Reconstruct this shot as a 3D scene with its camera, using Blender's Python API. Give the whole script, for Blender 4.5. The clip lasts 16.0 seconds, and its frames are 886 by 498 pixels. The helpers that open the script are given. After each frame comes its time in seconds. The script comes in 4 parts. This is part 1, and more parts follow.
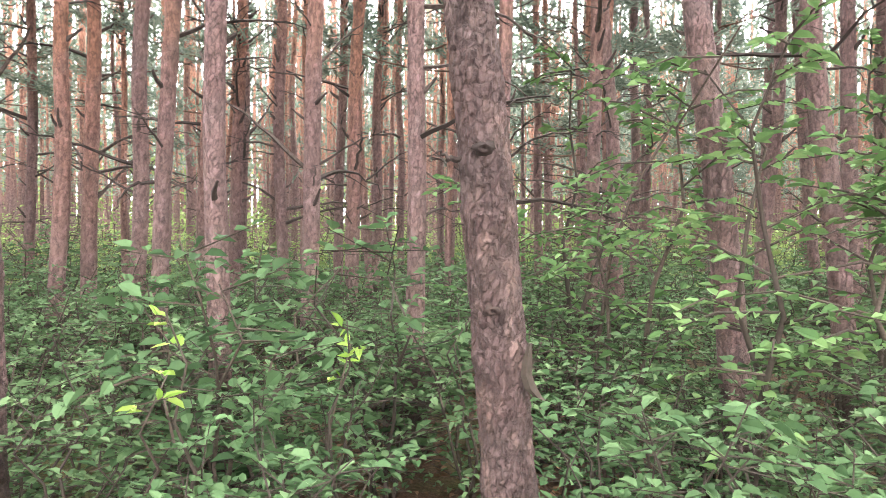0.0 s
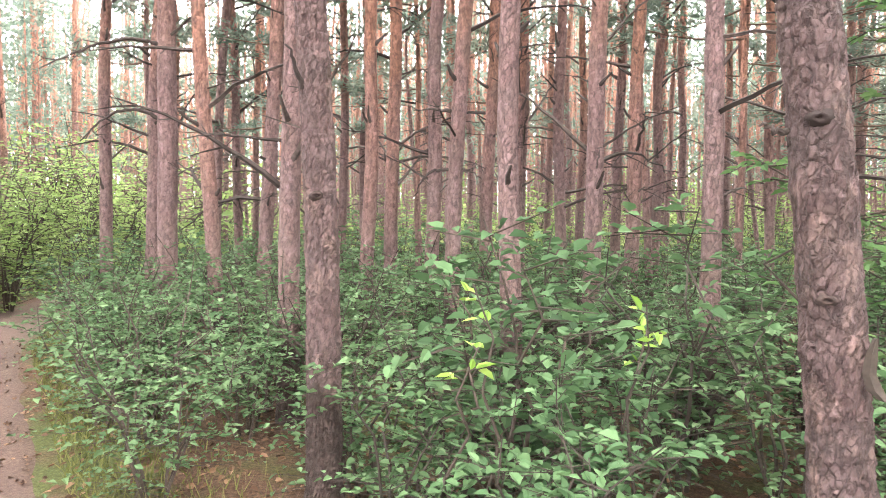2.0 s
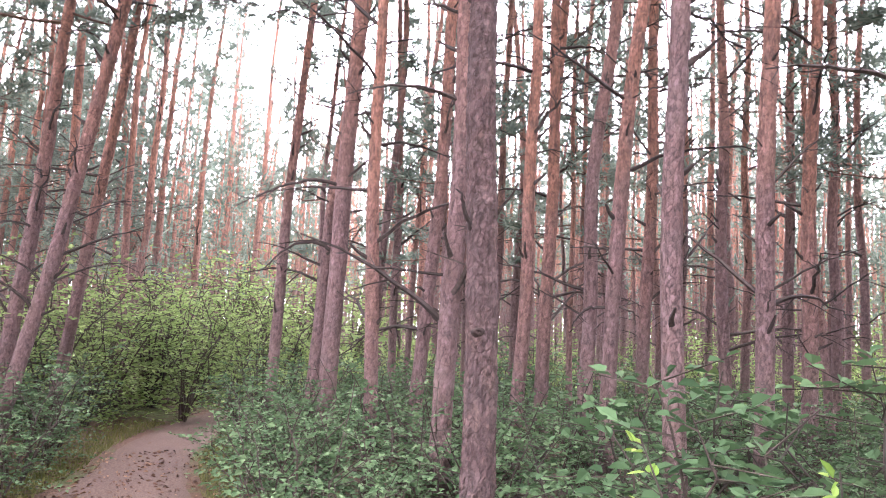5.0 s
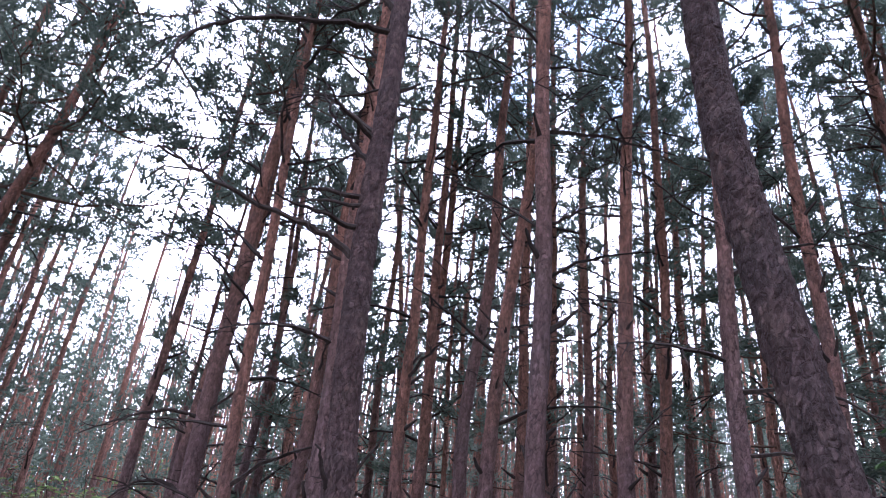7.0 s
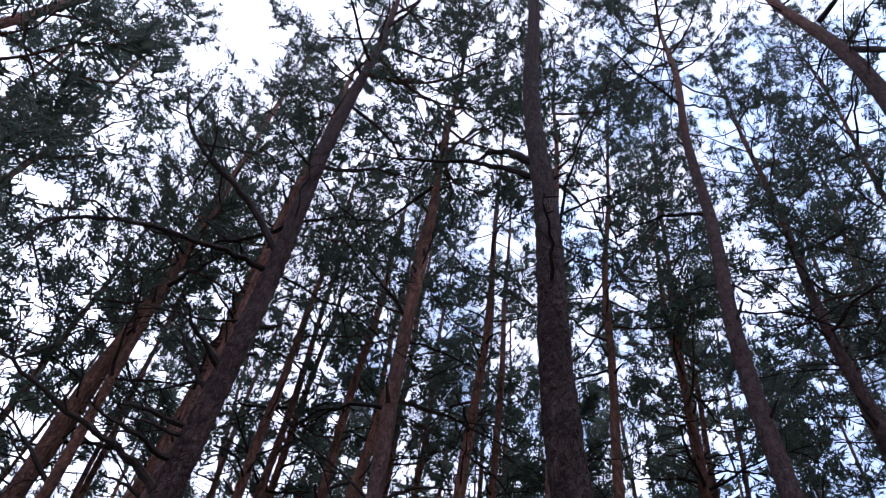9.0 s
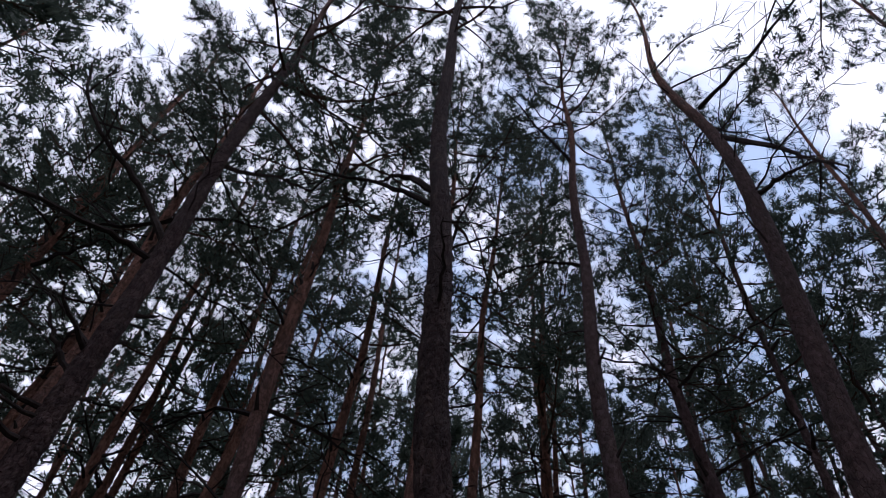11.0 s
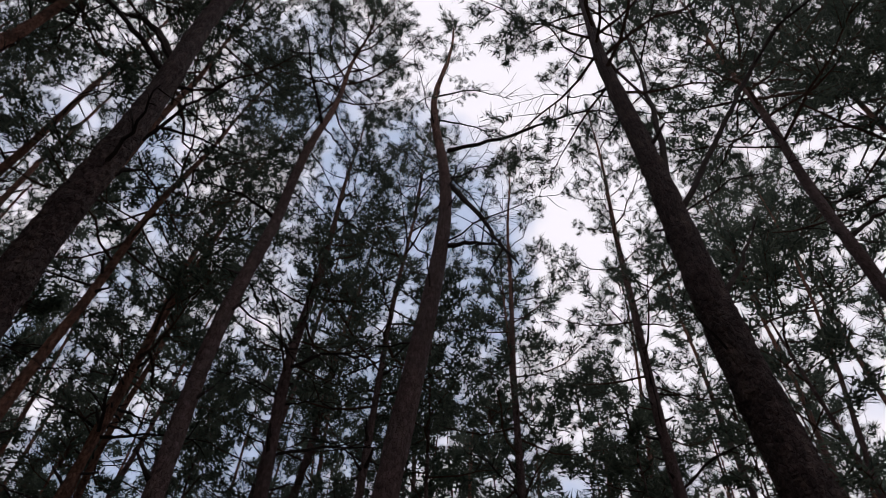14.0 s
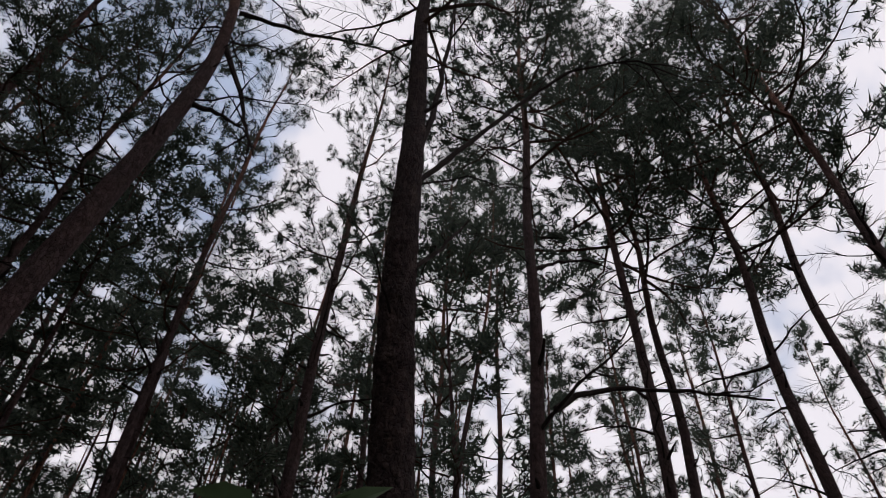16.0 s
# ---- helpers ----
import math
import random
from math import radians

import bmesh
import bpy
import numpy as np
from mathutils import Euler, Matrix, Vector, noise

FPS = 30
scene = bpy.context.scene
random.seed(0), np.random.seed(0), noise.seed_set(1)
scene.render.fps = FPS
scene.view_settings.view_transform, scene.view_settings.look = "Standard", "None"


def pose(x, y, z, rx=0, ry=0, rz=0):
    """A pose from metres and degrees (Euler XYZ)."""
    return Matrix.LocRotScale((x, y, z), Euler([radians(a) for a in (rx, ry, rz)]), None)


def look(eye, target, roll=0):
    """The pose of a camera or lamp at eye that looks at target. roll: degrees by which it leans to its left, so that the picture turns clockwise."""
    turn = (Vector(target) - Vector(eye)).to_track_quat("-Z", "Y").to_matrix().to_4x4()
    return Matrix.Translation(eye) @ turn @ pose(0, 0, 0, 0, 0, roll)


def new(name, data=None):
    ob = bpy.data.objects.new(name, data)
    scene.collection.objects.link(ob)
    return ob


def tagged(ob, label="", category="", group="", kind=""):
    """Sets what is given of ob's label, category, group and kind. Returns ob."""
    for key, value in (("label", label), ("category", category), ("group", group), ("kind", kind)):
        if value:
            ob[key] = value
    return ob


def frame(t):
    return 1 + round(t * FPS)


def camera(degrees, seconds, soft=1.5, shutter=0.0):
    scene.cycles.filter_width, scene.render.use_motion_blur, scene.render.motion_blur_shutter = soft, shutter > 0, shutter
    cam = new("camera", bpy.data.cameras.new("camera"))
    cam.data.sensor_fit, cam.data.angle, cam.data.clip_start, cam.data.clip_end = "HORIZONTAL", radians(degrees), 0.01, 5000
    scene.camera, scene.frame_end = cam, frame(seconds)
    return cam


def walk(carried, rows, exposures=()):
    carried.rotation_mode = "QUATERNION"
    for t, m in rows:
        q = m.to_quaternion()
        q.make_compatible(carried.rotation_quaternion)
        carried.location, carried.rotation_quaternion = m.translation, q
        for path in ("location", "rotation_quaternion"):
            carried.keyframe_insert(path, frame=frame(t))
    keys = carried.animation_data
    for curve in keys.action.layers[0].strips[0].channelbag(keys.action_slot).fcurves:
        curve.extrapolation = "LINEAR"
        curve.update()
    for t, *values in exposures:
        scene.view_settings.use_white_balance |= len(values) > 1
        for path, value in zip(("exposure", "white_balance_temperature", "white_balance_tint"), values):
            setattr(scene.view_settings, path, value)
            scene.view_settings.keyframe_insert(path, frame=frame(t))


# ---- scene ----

# ---------------------------------------------------------------- camera
cam = camera(65.4, 16.0, soft=0.5, shutter=0.1)
ROWS = [
    (0.0, 0.000, 0.000, 1.600, 88.25, -0.50, -0.38),
    (0.5, -0.025, -0.011, 1.599, 87.61, -0.38, 5.40),
    (1.0, -0.050, -0.007, 1.599, 87.20, 0.09, 10.11),
    (1.5, -0.093, -0.009, 1.590, 87.11, 0.09, 15.61),
    (2.0, -0.128, -0.028, 1.588, 86.82, -0.15, 21.58),
    (2.5, -0.144, -0.044, 1.588, 86.00, -0.20, 27.07),
    (3.0, -0.152, -0.056, 1.587, 85.68, 0.32, 33.82),
    (3.2, -0.155, -0.060, 1.587, 85.60, 0.45, 36.05),
    (4.2, -0.166, -0.082, 1.605, 90.20, -1.20, 37.60),
    (5.3, -0.172, -0.107, 1.637, 100.30, -3.30, 31.85),
    (5.5, -0.171, -0.110, 1.647, 102.31, -3.58, 31.10),
    (6.0, -0.148, -0.104, 1.681, 107.08, -3.35, 29.20),
    (6.5, -0.113, -0.102, 1.708, 111.55, -4.09, 25.80),
    (7.0, -0.088, -0.109, 1.751, 116.86, -4.24, 23.05),
    (7.5, -0.056, -0.104, 1.786, 120.90, -4.71, 20.80),
    (8.0, -0.076, -0.093, 1.779, 128.11, -5.14, 15.98),
    (8.5, -0.090, -0.080, 1.749, 133.97, -6.79, 12.13),
    (9.0, -0.100, -0.054, 1.723, 140.54, -6.28, 6.05),
    (9.2, -0.115, -0.052, 1.715, 142.60, -6.00, 4.20),
    (10.2, -0.125, -0.065, 1.625, 146.20, -4.40, -2.50),
    (11.3, -0.147, -0.088, 1.540, 143.70, -3.20, -8.30),
    (11.5, -0.147, -0.086, 1.538, 143.76, -3.16, -10.35),
    (12.0, -0.129, -0.070, 1.546, 144.02, -3.62, -16.01),
    (12.5, -0.104, -0.067, 1.533, 144.52, -2.53, -23.84),
    (13.0, -0.073, -0.066, 1.535, 144.52, -2.62, -30.33),
    (13.5, -0.061, -0.072, 1.544, 144.26, -2.41, -37.51),
    (14.0, -0.046, -0.082, 1.552, 143.47, -2.77, -46.13),
    (14.5, -0.019, -0.098, 1.560, 142.07, -2.86, -54.62),
    (15.0, -0.000, -0.125, 1.553, 141.06, -2.40, -63.21),
    (15.5, 0.006, -0.144, 1.536, 140.01, -1.96, -71.62),
    (16.0, -0.002, -0.185, 1.537, 138.53, -2.56, -80.12),
]
EXPOSURES = [(0.0, 2.53, 6700, 10), (3.0, 2.78, 6650, 12), (5.5, 1.90, 5950, 27), (7.0, 0.42, 5350, 25), (9.0, -1.22, 5350, 22), (11.5, -2.34, 5750, 19), (13.5, -2.48, 6350, 18), (16.0, -2.68, 6400, 17)]
walk(cam, [(t, pose(x, y, z, rx, ry, rz)) for t, x, y, z, rx, ry, rz in ROWS], EXPOSURES)

# ---------------------------------------------------------------- sky and sun
SUN_BEARING, SUN_HEIGHT = 58.0, 62.0      # degrees from ahead to the right, and above the horizon
world = bpy.data.worlds.new("sky")
scene.world = world
world.use_nodes = True
wn, wl = world.node_tree.nodes, world.node_tree.links
wn.clear()
sky = wn.new("ShaderNodeTexSky")
sky.sky_type = "NISHITA"
sky.sun_disc = False
sky.ozone_density = 2.5
sky.sun_elevation = radians(SUN_HEIGHT)
sky.sun_rotation = radians(SUN_BEARING)
coords = wn.new("ShaderNodeTexCoord")
clouds = wn.new("ShaderNodeTexNoise")
clouds.inputs["Scale"].default_value = 3.2
clouds.inputs["Detail"].default_value = 6.0
clouds.inputs["Roughness"].default_value = 0.55
cover = wn.new("ShaderNodeMapRange")
cover.inputs["From Min"].default_value = 0.31
cover.inputs["From Max"].default_value = 0.42
thin = wn.new("ShaderNodeVectorMath")          # the cover breaks up into blue ahead, half-way up
thin.operation = "DOT_PRODUCT"
thin.inputs[1].default_value = (0.10, 0.69, 0.72)
broken = wn.new("ShaderNodeMapRange")
broken.interpolation_type = "SMOOTHSTEP"
broken.inputs["From Min"].default_value = 0.84
broken.inputs["From Max"].default_value = 0.98
broken.inputs["To Max"].default_value = 0.165
less = wn.new("ShaderNodeMath")
less.operation = "SUBTRACT"
cover.inputs["To Min"].default_value = 0.04
mix = wn.new("ShaderNodeMix")
mix.data_type = "RGBA"
mix.inputs["B"].default_value = (36.5, 36.0, 36.8, 1.0)
back = wn.new("ShaderNodeBackground")
back.inputs["Strength"].default_value = 0.15
wout = wn.new("ShaderNodeOutputWorld")
wl.new(coords.outputs["Generated"], clouds.inputs["Vector"])
wl.new(coords.outputs["Generated"], thin.inputs[0])
wl.new(thin.outputs["Value"], broken.inputs["Value"])
wl.new(clouds.outputs["Fac"], less.inputs[0])
wl.new(broken.outputs["Result"], less.inputs[1])
wl.new(less.outputs["Value"], cover.inputs["Value"])
wl.new(cover.outputs["Result"], mix.inputs["Factor"])
haze = wn.new("ShaderNodeMix")                 # the thin bright veil that lies over the blue
haze.data_type = "RGBA"
haze.inputs["Factor"].default_value = 0.85
haze.inputs["B"].default_value = (18.0, 22.5, 29.5, 1.0)
wl.new(sky.outputs["Color"], haze.inputs["A"])
wl.new(haze.outputs["Result"], mix.inputs["A"])
wl.new(mix.outputs["Result"], back.inputs["Color"])
wl.new(back.outputs["Background"], wout.inputs["Surface"])

sun_data = bpy.data.lights.new("sun", "SUN")
sun_data.energy = 1.5
sun_data.angle = radians(14)
sun_data.color = (1.0, 0.96, 0.9)
sun = new("sun", sun_data)
b, e = radians(SUN_BEARING), radians(SUN_HEIGHT)
sun.matrix_world = look((60 * math.sin(b) * math.cos(e), 60 * math.cos(b) * math.cos(e), 60 * math.sin(e)), (0, 0, 0))


# ---------------------------------------------------------------- materials
class Nodes:
    """A small builder of node materials."""

    def __init__(self, name):
        self.mat = bpy.data.materials.new(name)
        self.mat.use_nodes = True
        self.tree = self.mat.node_tree
        self.tree.nodes.clear()
        self.out = self.add("ShaderNodeOutputMaterial")

    def add(self, kind):
        node = self.tree.nodes.new(kind)
        return node

    def link(self, a, b):
        self.tree.links.new(a, b)

    def coords(self, scale=(1, 1, 1), space="Object"):
        tc = self.add("ShaderNodeTexCoord")
        mp = self.add("ShaderNodeMapping")
        mp.inputs["Scale"].default_value = scale
        self.link(tc.outputs[space], mp.inputs["Vector"])
        return mp.outputs["Vector"]

    def noise(self, vector, scale, detail=4.0, rough=0.55):
        n = self.add("ShaderNodeTexNoise")
        n.inputs["Scale"].default_value = scale
        n.inputs["Detail"].default_value = detail
        n.inputs["Roughness"].default_value = rough
        self.link(vector, n.inputs["Vector"])
        return n.outputs["Fac"]

    def voronoi(self, vector, scale, feature="F1", distance="EUCLIDEAN"):
        n = self.add("ShaderNodeTexVoronoi")
        n.feature = feature
        n.inputs["Scale"].default_value = scale
        self.link(vector, n.inputs["Vector"])
        return n

    def ramp(self, fac, stops):
        n = self.add("ShaderNodeValToRGB")
        el = n.color_ramp.elements
        while len(el) < len(stops):
            el.new(0.5)
        for i, (p, c) in enumerate(stops):
            el[i].position, el[i].color = p, (*c, 1.0)
        self.link(fac, n.inputs["Fac"])
        return n.outputs["Color"]

    def range(self, fac, a, b, c=0.0, d=1.0):
        n = self.add("ShaderNodeMapRange")
        for key, v in (("From Min", a), ("From Max", b), ("To Min", c), ("To Max", d)):
            n.inputs[key].default_value = v
        self.link(fac, n.inputs["Value"])
        return n.outputs["Result"]

    def mix(self, fac, a, b, how="MIX"):
        n = self.add("ShaderNodeMix")
        n.data_type, n.blend_type = "RGBA", how
        for key, v in (("Factor", fac), ("A", a), ("B", b)):
            if isinstance(v, (tuple, float, int)):
                n.inputs[key].default_value = (*v, 1.0) if isinstance(v, tuple) else v
            else:
                self.link(v, n.inputs[key])
        return n.outputs["Result"]

    def maths(self, how, a, b):
        n = self.add("ShaderNodeMath")
        n.operation = how
        for i, v in enumerate((a, b)):
            if isinstance(v, (float, int)):
                n.inputs[i].default_value = v
            else:
                self.link(v, n.inputs[i])
        return n.outputs["Value"]

    def bump(self, height, strength, distance):
        n = self.add("ShaderNodeBump")
        n.inputs["Strength"].default_value = strength
        n.inputs["Distance"].default_value = distance
        self.link(height, n.inputs["Height"])
        return n.outputs["Normal"]

    def surface(self, colour, rough=0.8, normal=None, spec=0.3, glow=0.0):
        """A principled surface; glow: the share of light that a thin leaf lets through."""
        p = self.add("ShaderNodeBsdfPrincipled")
        p.inputs["Specular IOR Level"].default_value = spec
        if isinstance(rough, float):
            p.inputs["Roughness"].default_value = rough
        else:
            self.link(rough, p.inputs["Roughness"])
        if isinstance(colour, tuple):
            p.inputs["Base Color"].default_value = (*colour, 1.0)
        else:
            self.link(colour, p.inputs["Base Color"])
        if normal is not None:
            self.link(normal, p.inputs["Normal"])
        last = p.outputs["BSDF"]
        if glow:
            t = self.add("ShaderNodeBsdfTranslucent")
            if isinstance(colour, tuple):
                t.inputs["Color"].default_value = (*colour, 1.0)
            else:
                self.link(colour, t.inputs["Color"])
            m = self.add("ShaderNodeMixShader")
            m.inputs["Fac"].default_value = glow
            self.link(last, m.inputs[1])
            self.link(t.outputs["BSDF"], m.inputs[2])
            last = m.outputs["Shader"]
        self.link(last, self.out.inputs["Surface"])
        return self.mat


def bark_material(name, change, spread, tone=1.0):
    """Scots pine bark: grey-brown scales low down, thin orange flakes from about the height of change on."""
    n = Nodes(name)
    tall = n.coords((1, 1, 0.62))
    flat = n.coords((1, 1, 1))
    wobble = n.noise(flat, 22.0, 5.0, 0.65)
    bent = n.mix(0.05, tall, n.mix(1.0, tall, wobble, "ADD"))
    plate = n.voronoi(bent, 36.0)
    edge = n.voronoi(bent, 36.0, "DISTANCE_TO_EDGE")
    grain = n.noise(n.coords((1, 1, 0.5)), 170.0, 5.0, 0.7)
    streak = n.noise(n.coords((1, 1, 0.35)), 34.0, 6.0, 0.65)
    patches = n.noise(flat, 2.6, 5.0)
    crack = n.range(n.maths("ADD", edge.outputs["Distance"], n.maths("MULTIPLY", n.maths("SUBTRACT", streak, 0.5), 0.55)), -0.05, 0.13)
    mixed = n.maths("ADD", n.maths("MULTIPLY", grain, 0.45), n.maths("MULTIPLY", streak, 0.55))
    low = n.ramp(mixed, [(0.30, (0.042, 0.026, 0.024)), (0.50, (0.082, 0.050, 0.046)), (0.76, (0.122, 0.082, 0.077))])
    low = n.mix(n.range(patches, 0.45, 0.7, 0.0, 0.5), low, (0.085, 0.067, 0.064))
    low = n.mix(1.0, low, (tone, tone, tone * 1.03), "MULTIPLY")
    high = n.ramp(mixed, [(0.32, (0.110, 0.050, 0.035)), (0.50, (0.230, 0.108, 0.073)), (0.70, (0.340, 0.178, 0.124))])
    high = n.mix(n.range(patches, 0.45, 0.72, 0.0, 0.55), high, (0.112, 0.062, 0.046))
    sep = n.add("ShaderNodeSeparateXYZ")
    n.link(flat, sep.inputs["Vector"])
    info = n.add("ShaderNodeObjectInfo")
    blotch = n.noise(n.coords((1, 1, 0.45)), 9.0, 5.0, 0.6)
    high = n.mix(n.range(blotch, 0.50, 0.64, 0.0, 0.7), high, (0.082, 0.050, 0.042))
    low = n.mix(n.range(blotch, 0.52, 0.66, 0.0, 0.5), low, (0.120, 0.080, 0.068))
    height = n.maths("ADD", sep.outputs["Z"], n.maths("MULTIPLY", n.maths("SUBTRACT", patches, 0.5), 4.0))
    height = n.maths("SUBTRACT", height, n.maths("MULTIPLY", info.outputs["Random"], spread))
    colour = n.mix(n.range(height, change - 1.3, change + 1.5), low, high)
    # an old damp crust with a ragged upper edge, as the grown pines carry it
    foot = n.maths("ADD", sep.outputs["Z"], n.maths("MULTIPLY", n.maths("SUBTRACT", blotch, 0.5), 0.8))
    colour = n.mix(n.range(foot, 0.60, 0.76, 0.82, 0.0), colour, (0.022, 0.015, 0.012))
    split = n.add("ShaderNodeSeparateColor")
    n.link(plate.outputs["Color"], split.inputs["Color"])
    colour = n.mix(1.0, colour, n.range(split.outputs["Red"], 0.0, 1.0, 0.82, 1.14), "MULTIPLY")
    scale = n.voronoi(n.mix(0.04, flat, n.mix(1.0, flat, wobble, "ADD")), 30.0)
    shade = n.add("ShaderNodeSeparateColor")
    n.link(scale.outputs["Color"], shade.inputs["Color"])
    colour = n.mix(n.range(shade.outputs["Green"], 0.55, 0.95, 0.0, 0.40), colour, n.mix(1.0, colour, (1.65, 1.65, 1.7), "MULTIPLY"))
    colour = n.mix(n.range(crack, 0.0, 1.0, 0.50, 0.0), colour, (0.024, 0.016, 0.014))
    rough = n.range(grain, 0.2, 0.8, 0.78, 0.95)
    relief = n.maths("ADD", n.maths("MULTIPLY", crack, 0.5), n.maths("ADD", n.maths("MULTIPLY", mixed, 0.6), n.maths("MULTIPLY", split.outputs["Red"], 0.35)))
    return n.surface(colour, rough, n.bump(relief, 1.0, 0.020), 0.2)


def twig_material(name, a, b):
    n = Nodes(name)
    g = n.noise(n.coords((1, 1, 1)), 60.0, 4.0)
    info = n.add("ShaderNodeObjectInfo")
    colour = n.mix(info.outputs["Random"], n.ramp(g, [(0.3, a), (0.7, b)]), a)
    return n.surface(colour, 0.9, n.bump(g, 0.5, 0.004), 0.2)


def leaf_material(name, dark, mid, light, glow, rough=0.45):
    n = Nodes(name)
    geo = n.add("ShaderNodeNewGeometry")
    info = n.add("ShaderNodeObjectInfo")
    r = n.maths("ADD", n.maths("MULTIPLY", geo.outputs["Random Per Island"], 0.75), n.maths("MULTIPLY", info.outputs["Random"], 0.25))
    colour = n.ramp(r, [(0.1, dark), (0.5, mid), (0.92, light)])
    v = n.noise(n.coords((1, 1, 1)), 25.0, 3.0)
    colour = n.mix(n.range(v, 0.4, 0.7, 0.0, 0.3), colour, dark)
    return n.surface(colour, rough, None, 0.09, glow)


def ground_material():
    n = Nodes("forest_floor")
    c = n.coords((1, 1, 1))
    big = n.noise(c, 0.55, 4.0)
    mid = n.noise(c, 3.0, 5.0)
    fine = n.noise(c, 45.0, 5.0, 0.7)
    litter = n.ramp(fine, [(0.25, (0.016, 0.010, 0.007)), (0.5, (0.056, 0.031, 0.019)), (0.75, (0.120, 0.070, 0.044))])
    moss = n.ramp(fine, [(0.25, (0.014, 0.020, 0.007)), (0.55, (0.050, 0.058, 0.018)), (0.8, (0.105, 0.098, 0.036))])
    colour = n.mix(n.range(n.maths("ADD", big, n.maths("MULTIPLY", mid, 0.6)), 0.78, 0.92), litter, moss)
    return n.surface(colour, 0.95, n.bump(n.maths("ADD", fine, mid), 0.8, 0.03), 0.15)


def road_material():
    n = Nodes("dirt_track")
    c = n.coords((1, 1, 1))
    mid = n.noise(c, 1.6, 5.0)
    fine = n.noise(c, 38.0, 6.0, 0.7)
    colour = n.ramp(fine, [(0.28, (0.030, 0.018, 0.013)), (0.5, (0.066, 0.042, 0.032)), (0.75, (0.112, 0.078, 0.062))])
    colour = n.mix(n.range(mid, 0.42, 0.68, 0.0, 0.55), colour, (0.054, 0.036, 0.030))
    return n.surface(colour, 0.93, n.bump(n.maths("ADD", fine, mid), 0.7, 0.02), 0.15)


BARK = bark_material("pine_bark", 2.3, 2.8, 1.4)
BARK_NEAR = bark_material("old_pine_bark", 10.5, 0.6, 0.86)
# dark old bark, toned down further to hold the shade on two near trunks
BARK_OLD_SHADED = bark_material("shaded_old_pine_bark", 12.0, 0.6, 0.66)
# greyer copy of the bark: backlight shade put into the right-hand pines' colour
BARK_BACKLIT = bark_material("backlit_grey_pine_bark", 8.5, 1.5, 1.2)
DEAD = twig_material("dead_branch_bark", (0.026, 0.019, 0.017), (0.068, 0.051, 0.044))
TWIG = twig_material("live_branch_bark", (0.060, 0.036, 0.026), (0.140, 0.082, 0.056))
KNOT = twig_material("dark_knot_bark", (0.014, 0.009, 0.008), (0.040, 0.026, 0.022))
STEM = twig_material("shrub_bark", (0.026, 0.020, 0.016), (0.062, 0.046, 0.036))
NEEDLE = leaf_material("pine_needles", (0.058, 0.080, 0.062), (0.100, 0.128, 0.098), (0.160, 0.186, 0.138), 0.32, 0.5)
LEAF = leaf_material("shrub_leaves", (0.034, 0.064, 0.028), (0.063, 0.106, 0.048), (0.100, 0.152, 0.074), 0.30, 0.60)
LEAF_FRESH = leaf_material("fresh_leaves", (0.088, 0.128, 0.042), (0.148, 0.200, 0.068), (0.220, 0.280, 0.105), 0.42, 0.60)
LEAF_SAPLING = leaf_material("sapling_leaves", (0.048, 0.098, 0.034), (0.086, 0.152, 0.056), (0.135, 0.210, 0.085), 0.34, 0.58)
LEAF_SHOOT = leaf_material("young_shoots", (0.100, 0.185, 0.034), (0.160, 0.260, 0.050), (0.240, 0.330, 0.085), 0.40, 0.50)
LEAF_BROAD = leaf_material("broad_leaves", (0.030, 0.060, 0.026), (0.055, 0.101, 0.044), (0.088, 0.146, 0.068), 0.32, 0.62)
GRASS = leaf_material("grass_blades", (0.040, 0.048, 0.014), (0.078, 0.084, 0.024), (0.130, 0.124, 0.045), 0.2, 0.7)
LITTER = leaf_material("fallen_leaves", (0.030, 0.018, 0.012), (0.090, 0.050, 0.030), (0.200, 0.125, 0.078), 0.05, 0.8)
FLOOR = ground_material()
ROAD = road_material()


# ---------------------------------------------------------------- mesh helpers
def mesh_of(name, verts, faces, material, smooth=False, second=None, first_count=0):
    """A mesh; where second is given, the faces from first_count on take that material."""
    me = bpy.data.meshes.new(name)
    me.from_pydata([tuple(v) for v in verts], [], [tuple(int(i) for i in f) for f in faces])
    me.materials.append(material)
    if second is not None:
        me.materials.append(second)
        me.polygons.foreach_set("material_index", [0 if i < first_count else 1 for i in range(len(faces))])
    if smooth:
        me.polygons.foreach_set("use_smooth", [True] * len(me.polygons))
    me.update()
    return me


class Heap:
    """Collects pieces of geometry for one mesh."""

    def __init__(self):
        self.v, self.f, self.n = [], [], 0

    def put(self, verts, faces):
        self.v.append(np.asarray(verts, float))
        self.f.extend((np.asarray(faces) + self.n).tolist())
        self.n += len(verts)

    def mesh(self, name, material, smooth=False):
        return mesh_of(name, np.concatenate(self.v), self.f, material, smooth)


def joined(name, a, b, material_a, material_b):
    """Two heaps as one mesh of two materials."""
    verts = np.concatenate(a.v + b.v)
    faces = a.f + [[i + a.n for i in q] for q in b.f]
    return mesh_of(name, verts, faces, material_a, False, material_b, len(a.f))


